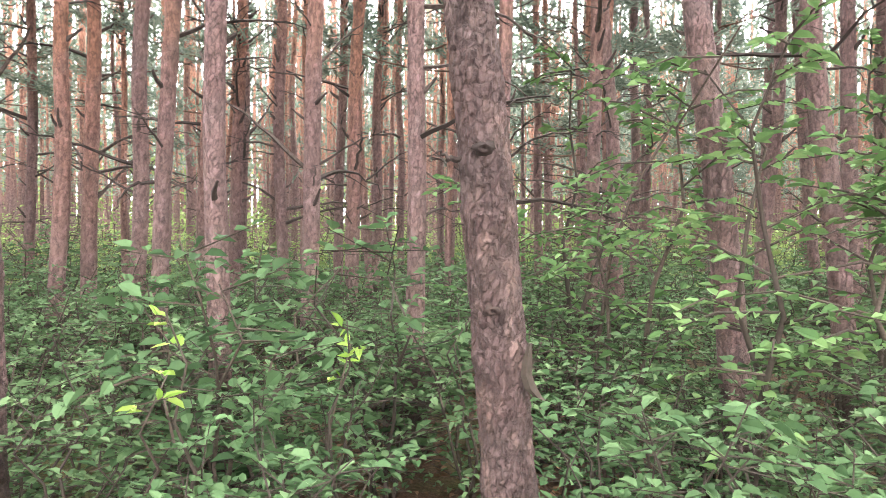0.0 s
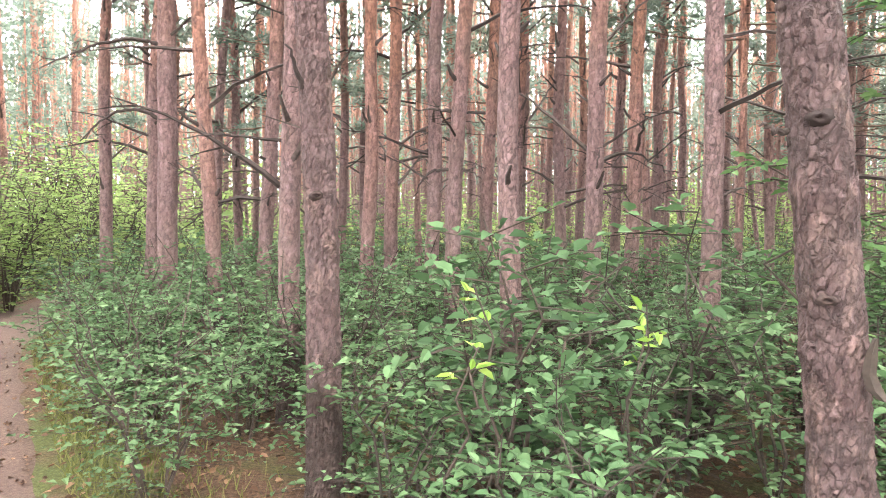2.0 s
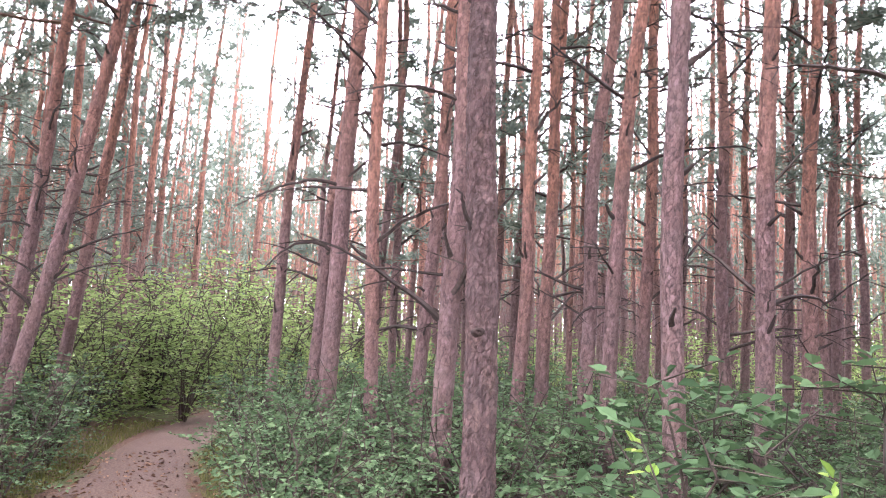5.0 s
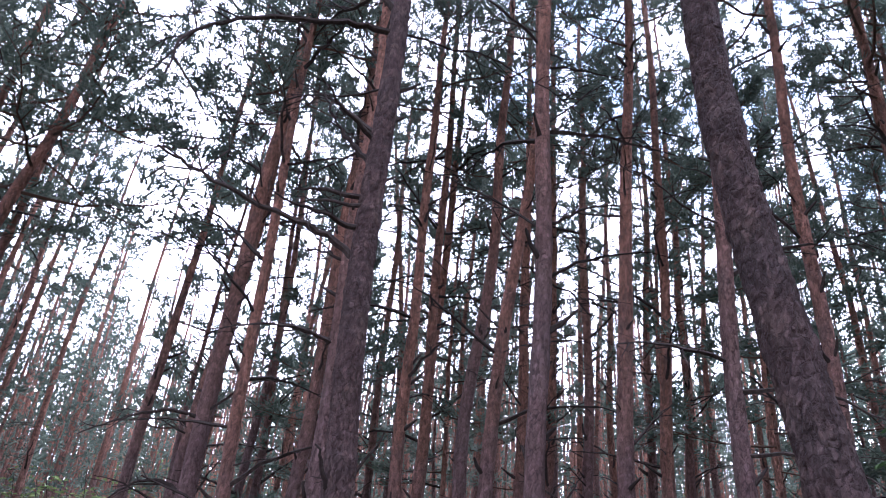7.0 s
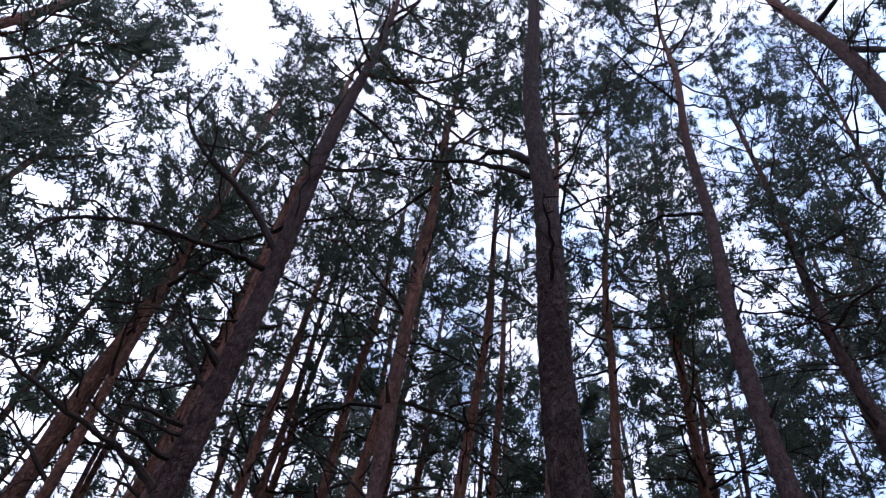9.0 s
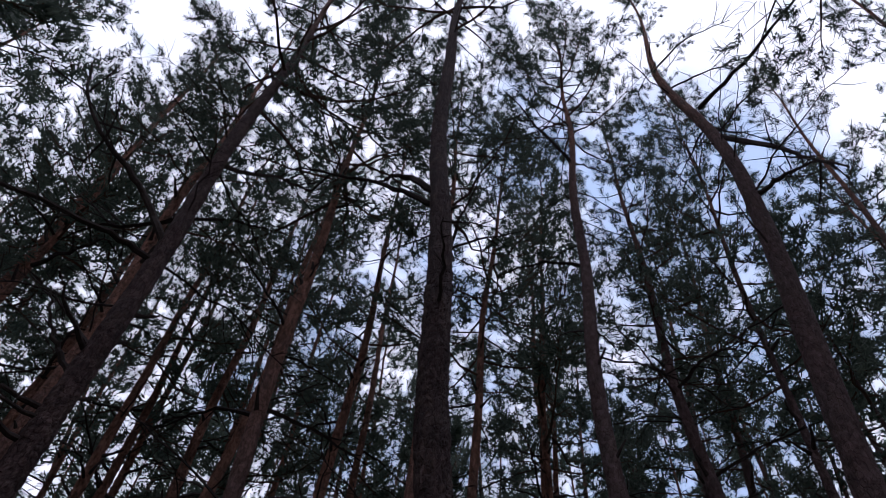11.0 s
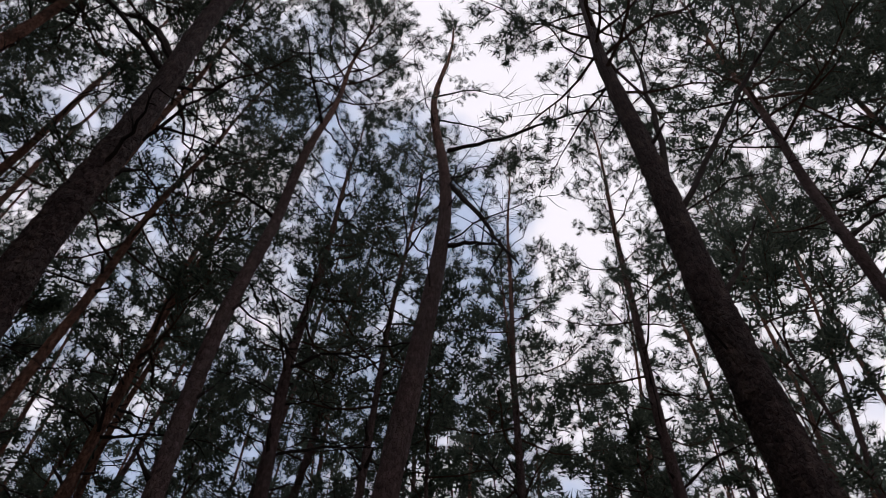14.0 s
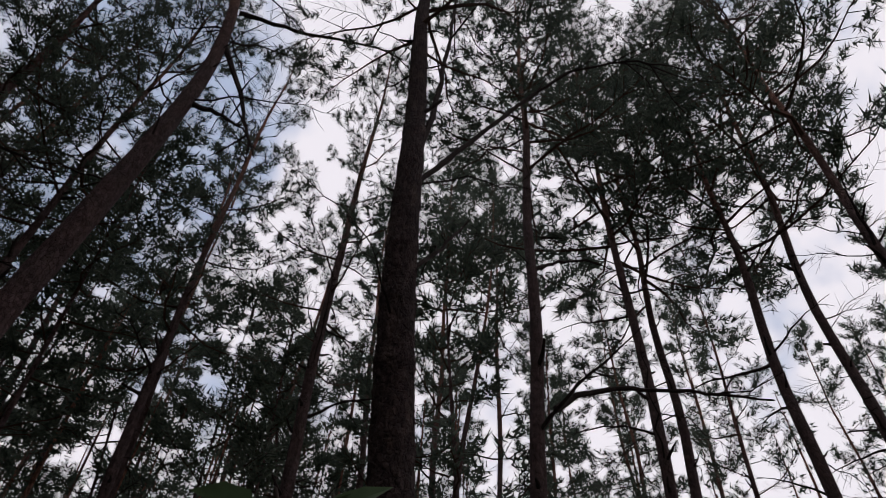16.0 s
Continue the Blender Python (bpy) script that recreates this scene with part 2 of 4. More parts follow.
def tube(points, radii, sides, rough=0.0, rng=None):
    """A tapering round tube along points, closed by a fan at its tip."""
    p = np.asarray(points, float)
    r = np.asarray(radii, float)
    k = len(p)
    d = np.gradient(p, axis=0)
    d /= np.linalg.norm(d, axis=1)[:, None] + 1e-9
    side = np.cross(d, [0.13, 0.21, 0.97] if abs(d[0][2]) < 0.8 else [1.0, 0.05, 0.0])
    side /= np.linalg.norm(side, axis=1)[:, None] + 1e-9
    up = np.cross(d, side)
    a = np.linspace(0, 2 * np.pi, sides, endpoint=False)
    rr = np.repeat(r[:, None], sides, 1)
    if rough:
        rr = rr * (1 + rough * rng.standard_normal((k, sides)))
    v = p[:, None, :] + rr[..., None] * (np.cos(a)[None, :, None] * side[:, None, :] + np.sin(a)[None, :, None] * up[:, None, :])
    v = np.concatenate([v.reshape(-1, 3), p[-1:] + d[-1:] * r[-1]])
    f = []
    for i in range(k - 1):
        for j in range(sides):
            n = (j + 1) % sides
            f.append((i * sides + j, i * sides + n, (i + 1) * sides + n, (i + 1) * sides + j))
    tip = k * sides
    caps = [((k - 1) * sides + j, (k - 1) * sides + (j + 1) % sides, tip) for j in range(sides)]
    return v, f, caps


def put_tube(heap, points, radii, sides, rough=0.0, rng=None):
    v, f, caps = tube(points, radii, sides, rough, rng)
    heap.v.append(v)
    heap.f.extend([[i + heap.n for i in q] for q in f])
    heap.f.extend([[i + heap.n for i in q] for q in caps])
    heap.n += len(v)


def put_spike(heap, root, tip, radius):
    """A thin twig: three-sided, tapering to its tip."""
    g = unit(np.cross(tip - root, [0.3, 0.2, 1.0])) * radius
    e = np.cross(unit(tip - root), g) * 0.87
    heap.put([root + g, root - g * 0.5 + e, root - g * 0.5 - e, tip], [[0, 1, 3], [1, 2, 3], [2, 0, 3]])


def part(name, me, parent, m=None, label=""):
    ob = new(name, me)
    ob.parent = parent
    if m is not None:
        ob.matrix_basis = m
    return tagged(ob, label)


def thing(name, x, y, z, label, category, group="", kind=""):
    ob = new(name)
    ob.empty_display_size = 0.2
    ob.matrix_basis = pose(x, y, z)
    return tagged(ob, label, category, group, kind)


def unit(v):
    return v / (np.linalg.norm(v, axis=-1, keepdims=True) + 1e-9)


# ---------------------------------------------------------------- pine parts
def dead_branch_mesh(seed, length, radius, twigs):
    """A bare grey branch along +x that sags or lifts, with a few broken side twigs."""
    rng = np.random.default_rng(seed)
    h = Heap()
    k = 9
    t = np.linspace(0, 1, k)
    arch = rng.uniform(-0.35, 0.25)
    p = np.stack([t * length, np.cumsum(rng.normal(0, 0.022, k)) * length, arch * length * (t ** 1.7) + 0.10 * length * np.sin(t * 2.6)], 1)
    p -= p[0]
    p[1:] += rng.normal(0, 0.006, (k - 1, 3)) * length
    put_tube(h, p, radius * (1 - 0.78 * t), 4)
    for _ in range(twigs):
        s = rng.uniform(0.25, 0.95)
        i = int(s * (k - 1))
        o = p[i] + (p[min(i + 1, k - 1)] - p[i]) * (s * (k - 1) - i)
        d = unit(np.array([rng.uniform(0.2, 0.9), rng.choice([-1, 1]) * rng.uniform(0.4, 1.0), rng.uniform(-0.5, 0.4)]))
        ln = length * rng.uniform(0.14, 0.42) * (1.15 - s * 0.6)
        q = np.array([o, o + d * ln * 0.5 + rng.normal(0, 0.03, 3) * ln, o + d * ln + np.array([0, 0, rng.uniform(-0.2, 0.1)]) * ln])
        put_tube(h, q, [radius * 0.38, radius * 0.26, radius * 0.12], 3)
        if rng.random() < 0.6:
            d2 = unit(d + rng.normal(0, 0.6, 3))
            put_tube(h, [q[1], q[1] + d2 * ln * 0.35], [radius * 0.2, radius * 0.09], 3)
    return h.mesh("dead_branch", DEAD)


def stub_mesh(seed):
    rng = np.random.default_rng(seed)
    h = Heap()
    ln = rng.uniform(0.06, 0.22)
    p = np.array([[-0.02, 0, 0], [ln * 0.5, 0, ln * 0.15], [ln, rng.uniform(-0.02, 0.02), ln * 0.35]])
    put_tube(h, p, [0.020, 0.014, 0.008], 6, 0.10, rng)
    return h.mesh("branch_stub", DEAD)


def clump_geometry(rng, centre, heading, radius, count, width):
    """Tufts of fine needles that slant forwards along a short shoot through every centre."""
    n = len(centre)
    c, h = np.repeat(centre, count, 0), np.repeat(heading, count, 0)
    r = np.repeat(radius, count)[:, None]
    round_it = unit(np.cross(h, rng.normal(0, 1, (n * count, 3))))
    d = unit(h * rng.uniform(0.25, 1.3, (n * count, 1)) + round_it * 0.8)
    o = c + h * r * rng.uniform(-1.0, 0.7, (n * count, 1)) + rng.normal(0, 0.16, (n * count, 3)) * r
    w = unit(np.cross(d, rng.normal(0, 1, (n * count, 3)))) * width * 0.5
    v = np.stack([o + w, o - w, o + d * r * rng.uniform(0.7, 1.15, (n * count, 1))], 1).reshape(-1, 3)
    return v, np.arange(len(v)).reshape(-1, 3)


def limb_geometry(rng, length, reach, twigs, per, radius, count, width):
    """A living limb along +x: bare towards the trunk, its side twigs fanned out, with clumps of needles on their outer halves."""
    wood, green = Heap(), Heap()
    k = 7
    t = np.linspace(0, 1, k)
    lift = rng.uniform(-0.05, 0.32)
    p = np.stack([t * length, np.cumsum(rng.normal(0, 0.03, k)) * length, lift * length * t ** 1.8 - 0.06 * length * np.sin(t * 3.1)], 1)
    p -= p[0]
    r0 = 0.006 + 0.007 * length
    put_tube(wood, p, r0 * (1 - 0.85 * t), 4)
    spots, heads = [p[-1]], [unit(p[-1] - p[-2] + np.array([0, 0, 0.05]))]
    for j in range(twigs):
        s = reach + (1.0 - reach) * (j + rng.uniform(0, 1)) / twigs
        i = min(int(s * (k - 1)), k - 2)
        o = p[i] + (p[i + 1] - p[i]) * (s * (k - 1) - i)
        d = unit(np.array([rng.uniform(0.35, 1.0), rng.choice([-1, 1]) * rng.uniform(0.15, 1.0), rng.uniform(-0.15, 0.55)]))
        ln = length * rng.uniform(0.16, 0.36) * (1.25 - 0.6 * s)
        end = o + d * ln + np.array([0, 0, 0.10 * ln])
        put_spike(wood, o, end, r0 * 0.40)
        for q in range(per):
            u = 1.0 if q == 0 else rng.uniform(0.35, 1.0)
            c = o + (end - o) * u + rng.normal(0, 0.35 if q else 0.05, 3) * radius
            e = unit(d * 0.7 + np.array([0.1, 0, 0.55]) + rng.normal(0, 0.35, 3))
            if q:
                put_spike(wood, o + (end - o) * u * 0.8, c, r0 * 0.16)
            spots.append(c)
            heads.append(e)
    n = len(spots)
    v, f = clump_geometry(rng, np.array(spots), np.array(heads), radius * rng.uniform(0.7, 1.25, n), count, width)
    green.put(v, f)
    return wood, green


def limb_meshes(seed, *form):
    return limb_geometry(np.random.default_rng(seed), *form)


def leader_meshes(seed, radius, count, width):
    """The bushy upright top of a pine along +z: steep young shoots round the last piece of stem."""
    rng = np.random.default_rng(seed)
    wood, green = Heap(), Heap()
    put_tube(wood, [(0, 0, -0.3), (0, 0, 0.15), (0, 0, 0.5)], [0.02, 0.013, 0.004], 5)
    spots, heads = [np.array([0, 0, 0.5])], [np.array([0, 0, 1.0])]
    for _ in range(13):
        a, z = rng.uniform(0, 6.3), rng.uniform(-0.25, 0.35)
        d = unit(np.array([math.cos(a), math.sin(a), rng.uniform(0.5, 1.6)]))
        o = np.array([0, 0, z])
        end = o + d * rng.uniform(0.16, 0.42) * (1.0 - 0.8 * max(z, 0))
        put_spike(wood, o, end, 0.008)
        spots += [end, o + (end - o) * 0.55]
        heads += [unit(d + [0, 0, 0.5])] * 2
    v, f = clump_geometry(rng, np.array(spots), np.array(heads), radius * rng.uniform(0.8, 1.2, len(spots)), count, width)
    green.put(v, f)
    return wood, green


def crown_mesh(seed, limbs, slack, wide):
    """The whole crown of a pine farther off, CROWN_HEIGHT high from its lowest live limb to the tip; slack: how open it is."""
    rng = np.random.default_rng(seed)
    wood, green = Heap(), Heap()
    high, turn = CROWN_HEIGHT, 0.0
    for i in range(limbs):
        u = (i + rng.uniform(0, 1)) / limbs
        turn += 137.5 + rng.uniform(-30, 30)
        size = wide * (1.15 - 0.72 * u) * rng.uniform(0.6, 1.25)
        w, g = limb_geometry(rng, size, 0.22, int(6 + rng.integers(3)), 2, 0.122, 14, 0.0240)
        if rng.random() < slack:
            g = None
        m = np.array(pose(0, 0, high * u ** 0.9 * 0.97, 0, -(rng.uniform(-14, 16) + 40 * u), turn))
        for heap, piece in ((wood, w), (green, g)):
            if piece is not None:
                v = np.concatenate(piece.v) @ m[:3, :3].T + m[:3, 3]
                heap_put(heap, v, piece.f)
    w, g = leader_meshes(seed + 1, 0.115, 16, 0.0215)
    for heap, piece in ((wood, w), (green, g)):
        heap_put(heap, np.concatenate(piece.v) + [0, 0, high - 0.3], piece.f)
    return joined("crown", wood, green, TWIG, NEEDLE)


def heap_put(heap, verts, faces):
    heap.v.append(verts)
    heap.f.extend([[i + heap.n for i in q] for q in faces])
    heap.n += len(verts)


CROWN_HEIGHT = 6.0
DEAD_SMALL = [dead_branch_mesh(100 + i, 0.55, 0.011, 5) for i in range(6)]
DEAD_LONG = [dead_branch_mesh(120 + i, 1.25, 0.0105, 14) for i in range(8)]
STUBS = [stub_mesh(140 + i) for i in range(5)]
LIMB_SPLIT = [(w.mesh("limb", TWIG), g.mesh("foliage", NEEDLE)) for w, g in [limb_meshes(200 + i, 1.2, 0.25, 10, 3, 0.084, 27, 0.0115) for i in range(8)]]
LIMB_MID = [joined("limb", w, g, TWIG, NEEDLE) for w, g in [limb_meshes(215 + i, 1.2, 0.25, 9, 3, 0.097, 16, 0.0165) for i in range(8)]]
LIMB_FAR = [joined("limb", w, g, TWIG, NEEDLE) for w, g in [limb_meshes(230 + i, 1.2, 0.22, 9, 2, 0.119, 16, 0.0215) for i in range(6)]]
LEADERS = [joined("leader", w, g, TWIG, NEEDLE) for w, g in [leader_meshes(250 + i, 0.096, 21, 0.0150) for i in range(3)]]
CROWNS = [crown_mesh(260 + 3 * i, 28, 0.10 + 0.03 * (i % 3), 0.85 + 0.07 * (i % 4)) for i in range(7)]


def trunk_mesh(base_radius, height, offset, sides, step, rng, material, relief, flakes):
    """A tapering bole with a flared foot, small swellings at the old whorls, and uneven bark; flakes: raised scales of bark."""
    z = [-0.15]
    while z[-1] < height:
        s = step if z[-1] < 4.6 else (step * 3.0 if z[-1] < 7.0 else max(step * 3.0, 0.30))
        z.append(z[-1] + s)
    z = np.array(z)
    z[-1] = height
    k = len(z)
    dx, dy = offset(z)
    u = np.clip(z / height, 0, 1)
    r = 0.90 * base_radius * (1 - 0.88 * u ** 1.35) * (1 + 0.42 * np.exp(-np.maximum(z + 0.05, 0) / 0.16))
    whorl = 0.5 + 0.5 * np.cos(z * 2 * np.pi / 0.47 + rng.uniform(0, 6))
    r = r * (1 + 0.07 * whorl ** 8)
    a = np.linspace(0, 2 * np.pi, sides, endpoint=False)
    rr = np.repeat(r[:, None], sides, 1)
    ph = rng.uniform(0, 6, 4)
    rr *= 1 + 0.03 * np.sin(2 * a[None, :] + ph[0] + z[:, None] * 0.6) + 0.02 * np.sin(3 * a[None, :] + ph[1] - z[:, None] * 1.1)
    rr *= 1 + relief * rng.standard_normal((k, sides))
    if flakes:
        for i in range(k):
            for j in range(sides):
                p = Vector((r[i] * math.cos(a[j]), r[i] * math.sin(a[j]), z[i] * 0.75 + ph[2]))
                q = p + 0.012 * noise.noise_vector(p * 38.0)
                rr[i, j] += 0.0040 * noise.cell(q * 46.0) + 0.0022 * noise.cell(q * 95.0) - 0.003
    v = np.stack([dx[:, None] + rr * np.cos(a), dy[:, None] + rr * np.sin(a), np.repeat(z[:, None], sides, 1)], -1).reshape(-1, 3)
    f = [(i * sides + j, i * sides + (j + 1) % sides, (i + 1) * sides + (j + 1) % sides, (i + 1) * sides + j) for i in range(k - 1) for j in range(sides)]
    f.append(tuple((k - 1) * sides + j for j in range(sides)))
    return mesh_of("trunk", v, f, material, not flakes), lambda q: np.interp(q, z, r)


PINES = []


def pine(distance, diameter, height, marks, crown=0.48, limbs=40, dead=30, label="", near=False, far=False, spread=1.12, long_dead=4, bark=None):
    """A Scots pine at a distance from where the film is shot. marks: (height, bearing in degrees to the right of straight ahead), from the foot up."""
    seed = 1000 + len(PINES)
    rng = np.random.default_rng(seed)
    zs = np.array([m[0] for m in marks], float)
    bs = np.radians([m[1] for m in marks])
    xs, ys = distance * np.sin(bs), distance * np.cos(bs)
    if zs[0] > 0:
        zs, xs, ys = np.insert(zs, 0, 0.0), np.insert(xs, 0, xs[0]), np.insert(ys, 0, ys[0])
    x0, y0 = np.interp(0.0, zs, xs), np.interp(0.0, zs, ys)
    sway, phase, wave = rng.uniform(0.01, 0.03) * (height / 14), rng.uniform(0, 6, 2), rng.uniform(2.6, 4.2)

    def offset(z):
        z = np.asarray(z, float)
        taps = np.array([-0.6, -0.3, 0.0, 0.3, 0.6])
        x = np.mean([np.interp(z + q, zs, xs) for q in taps], 0) - x0
        y = np.mean([np.interp(z + q, zs, ys) for q in taps], 0) - y0
        fade = np.clip(z / 3.0, 0, 1)
        return x + fade * sway * np.sin(z / wave * 6.3 + phase[0]), y + fade * sway * np.sin(z / wave * 5.1 + phase[1])

    PINES.append((x0, y0))
    tree = thing("pine_tree", x0, y0, 0.0, label or "tall Scots pine with grey-brown bark turning orange higher up", "tree", "pines of the forest")
    sides, step, relief = (72, 0.013, 0.004) if near else ((9, 0.5, 0.01) if far else (14, 0.16, 0.018))
    # pines right of 16 degrees take the bark with backlight shade in its colour
    me, radius = trunk_mesh(diameter / 2, height, offset, sides, step, rng, bark or (BARK_NEAR if near else (BARK_BACKLIT if marks[0][1] > 16 else BARK)), relief, near)
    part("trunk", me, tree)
    start = height * (1 - crown)

    def at(z, turn, up, size, roll=0.0):
        dx, dy = offset(np.array([z]))
        r = radius(z) * 0.85
        return pose(dx[0] + r * math.cos(radians(turn)), dy[0] + r * math.sin(radians(turn)), z, roll, -up, turn) @ Matrix.Diagonal((*([size] * 3), 1))

    for i in range(dead):
        z = rng.uniform(4.0 if near else 1.6, start + 0.8) if i > 1 or near else rng.uniform(1.2, 3.0)
        if i < long_dead and not far:
            z = rng.uniform(start * 0.6 if near else max(2.2, start * 0.45), start + 0.6)
            part("dead_branch", DEAD_LONG[rng.integers(8)], tree, at(z, rng.uniform(0, 360), rng.uniform(-12, 28), rng.uniform(0.55, 1.15)))
        elif rng.random() < 0.62 and not far:
            part("branch_stub", STUBS[rng.integers(5)], tree, at(z, rng.uniform(0, 360), rng.uniform(5, 40), rng.uniform(0.7, 1.3)))
        else:
            part("dead_branch", DEAD_SMALL[rng.integers(6)], tree, at(z, rng.uniform(0, 360), rng.uniform(-15, 30), rng.uniform(0.7, 2.3)))
    dx, dy = offset(np.array([start, height]))
    if far:
        lean = Vector((dx[1] - dx[0], dy[1] - dy[0], height - start))
        tilt = lean.to_track_quat("Z", "Y").to_matrix().to_4x4()
        wide = spread * rng.uniform(0.85, 1.15)
        m = Matrix.Translation((dx[0], dy[0], start)) @ tilt @ pose(0, 0, 0, 0, 0, rng.uniform(0, 360)) @ Matrix.Diagonal((wide, wide, (height - start) / CROWN_HEIGHT, 1))
        part("crown", CROWNS[rng.integers(7)], tree, m)
        return tree
    turn = rng.uniform(0, 360)
    for i in range(limbs):
        u = (i + rng.uniform(0, 1)) / limbs
        z = start + (height - start) * (u ** 0.85) * 0.97
        turn += 137.5 + rng.uniform(-25, 25)
        size = spread * (0.92 - 0.50 * u) * rng.uniform(0.7, 1.25) * height / 14.0
        m = at(z, turn, rng.uniform(-12, 16) + 40 * u, size)
        if distance < 4.3:
            wood, green = LIMB_SPLIT[rng.integers(8)]
            part("foliage", green, part("limb", wood, tree, m))
        elif distance > 8.2:
            part("limb", LIMB_FAR[rng.integers(6)], tree, m)
        else:
            part("limb", LIMB_MID[rng.integers(8)], tree, m)
    part("leader", LEADERS[rng.integers(3)], tree, pose(dx[1], dy[1], height - 0.12, 0, 0, rng.uniform(0, 360)))
    return tree


# ---------------------------------------------------------------- shrubs
def leaf_geometry(rng, at, heading, length, width, cheap=False):
    """Pointed oval leaves, folded along the midrib: two quads each, or two triangles where they stand far off."""
    n = len(at)
    d = unit(heading)
    s = unit(np.cross(d, np.array([0, 0, 1.0]) + rng.normal(0, 0.35, (n, 3))))
    up = np.cross(s, d)
    ln = length * rng.uniform(0.65, 1.25, (n, 1))
    w = width * ln / length * rng.uniform(0.8, 1.15, (n, 1))
    droop = -up * ln * rng.uniform(0.02, 0.25, (n, 1))
    fold = up * w * rng.uniform(0.1, 0.4, (n, 1))
    base = at
    tip = at + d * ln + droop
    if cheap:
        mid = at + d * ln * 0.45 + fold + droop * 0.3
        v = np.stack([base, mid + s * w * 0.5, tip, mid - s * w * 0.5], 1).reshape(-1, 3)
        i = np.arange(n)[:, None] * 4
        return v, np.concatenate([i + np.array([[0, 1, 2]]), i + np.array([[0, 2, 3]])])
    a1, a2 = at + d * ln * 0.30 + s * w * 0.5 + fold, at + d * ln * 0.66 + s * w * 0.42 + fold + droop * 0.5
    b1, b2 = at + d * ln * 0.30 - s * w * 0.5 + fold, at + d * ln * 0.66 - s * w * 0.42 + fold + droop * 0.5
    v = np.stack([base, a1, a2, tip, b2, b1], 1).reshape(-1, 3)
    i = np.arange(n)[:, None] * 6
    f = np.concatenate([i + np.array([[0, 1, 2, 3]]), i + np.array([[0, 3, 4, 5]])])
    return v, f


def shrub_meshes(seed, height, width, stems, leaves, length, leaf_width, material, low=0.15, flat=0.35, twigs=0, apart=False, cheap=False):
    """Several leaning stems with side twigs; leaves stand along the twigs in loose layers."""
    rng = np.random.default_rng(seed)
    wood, green, loose = Heap(), Heap(), []
    nodes, heads = [], []
    for s in range(stems):
        a = rng.uniform(0, 2 * np.pi)
        out = width * 0.5 * rng.uniform(0.15, 0.7)
        h = height * rng.uniform(0.6, 1.0)
        t = np.linspace(0, 1, 7)
        bend = rng.normal(0, 0.05, (7, 2)) * t[:, None] * height
        p = np.stack([math.cos(a) * (0.05 + out * t ** 1.3) + bend[:, 0], math.sin(a) * (0.05 + out * t ** 1.3) + bend[:, 1], h * t], 1)
        r = 0.004 + 0.006 * height
        if apart:
            piece = Heap()
            put_tube(piece, p, r * (1 - 0.75 * t), 7)
            loose.append(("stem", piece.mesh("stem", STEM, True)))
        else:
            put_tube(wood, p, r * (1 - 0.75 * t), 4)
        twigs = twigs or int(7 + 6 * min(height, 2.0))
        for _ in range(twigs):
            u = rng.uniform(low, 1.0)
            i = min(int(u * 6), 5)
            o = p[i] + (p[i + 1] - p[i]) * (u * 6 - i)
            b = rng.uniform(0, 2 * np.pi)
            d = unit(np.array([math.cos(b), math.sin(b), rng.uniform(-0.1, 0.6)]))
            ln = width * rng.uniform(0.18, 0.42) * (1.2 - 0.6 * u)
            q = np.array([o, o + d * ln * 0.55 + [0, 0, 0.03 * ln], o + d * ln + np.array([0, 0, -0.12 * ln])])
            if apart:
                piece = Heap()
                put_tube(piece, q, [r * 0.35, r * 0.25, r * 0.12], 5)
                loose.append(("twig", piece.mesh("twig", STEM)))
            elif cheap:
                put_spike(wood, o, q[2], r * 0.3)
            else:
                put_tube(wood, q[::2], [r * 0.35, r * 0.14], 3)
            per = max(3, leaves // (stems * twigs))
            for j in range(per):
                w = (j + rng.uniform(0.2, 1.0)) / per
                c = q[0] * (1 - w) + q[2] * w + np.array([0, 0, 0.05 * ln * math.sin(w * 3)])
                sidev = unit(np.cross(d, [0, 0, 1.0])) * rng.choice([-1, 1])
                nodes.append(c)
                heads.append(d * 0.55 + sidev * rng.uniform(0.3, 1.0) + np.array([0, 0, rng.uniform(-flat, flat)]))
    v, f = leaf_geometry(rng, np.array(nodes), np.array(heads), length, leaf_width, cheap)
    green.put(v, f)
    return loose or wood.mesh("branchwork", STEM), green.mesh("foliage", material)


SHRUBS = {}


def shrub_kind(kind, label, category, variants):
    SHRUBS[kind] = (label, category, variants)


shrub_kind("bush", "knee-high to waist-high green leafy bush on the forest floor", "bush",
           [shrub_meshes(300 + i, 1.15, 1.25, 6, 620, 0.052, 0.032, LEAF, 0.10) for i in range(6)])
shrub_kind("fine", "dense bush of small rounded green leaves", "bush",
           [shrub_meshes(320 + i, 1.15, 1.4, 7, 980, 0.046, 0.031, LEAF, 0.10, cheap=True) for i in range(4)])
shrub_kind("broad", "leafy bush with broad fresh green leaves", "bush",
           [shrub_meshes(340 + i, 1.2, 1.2, 6, 480, 0.070, 0.041, LEAF_BROAD) for i in range(4)])
shrub_kind("bush_back", "waist-high green leafy bush between the pines", "bush",
           [shrub_meshes(400 + i, 1.15, 1.3, 5, 320, 0.080, 0.046, LEAF, cheap=True) for i in range(4)])
shrub_kind("fine_back", "dense green bush between the pines", "bush",
           [shrub_meshes(420 + i, 1.2, 1.4, 5, 440, 0.064, 0.038, LEAF, cheap=True) for i in range(4)])
shrub_kind("tall", "tall light-green broadleaved bush beside the track", "bush",
           [shrub_meshes(360 + i, 3.2, 2.9, 9, 1250, 0.110, 0.068, LEAF_FRESH, 0.0, cheap=True) for i in range(4)])
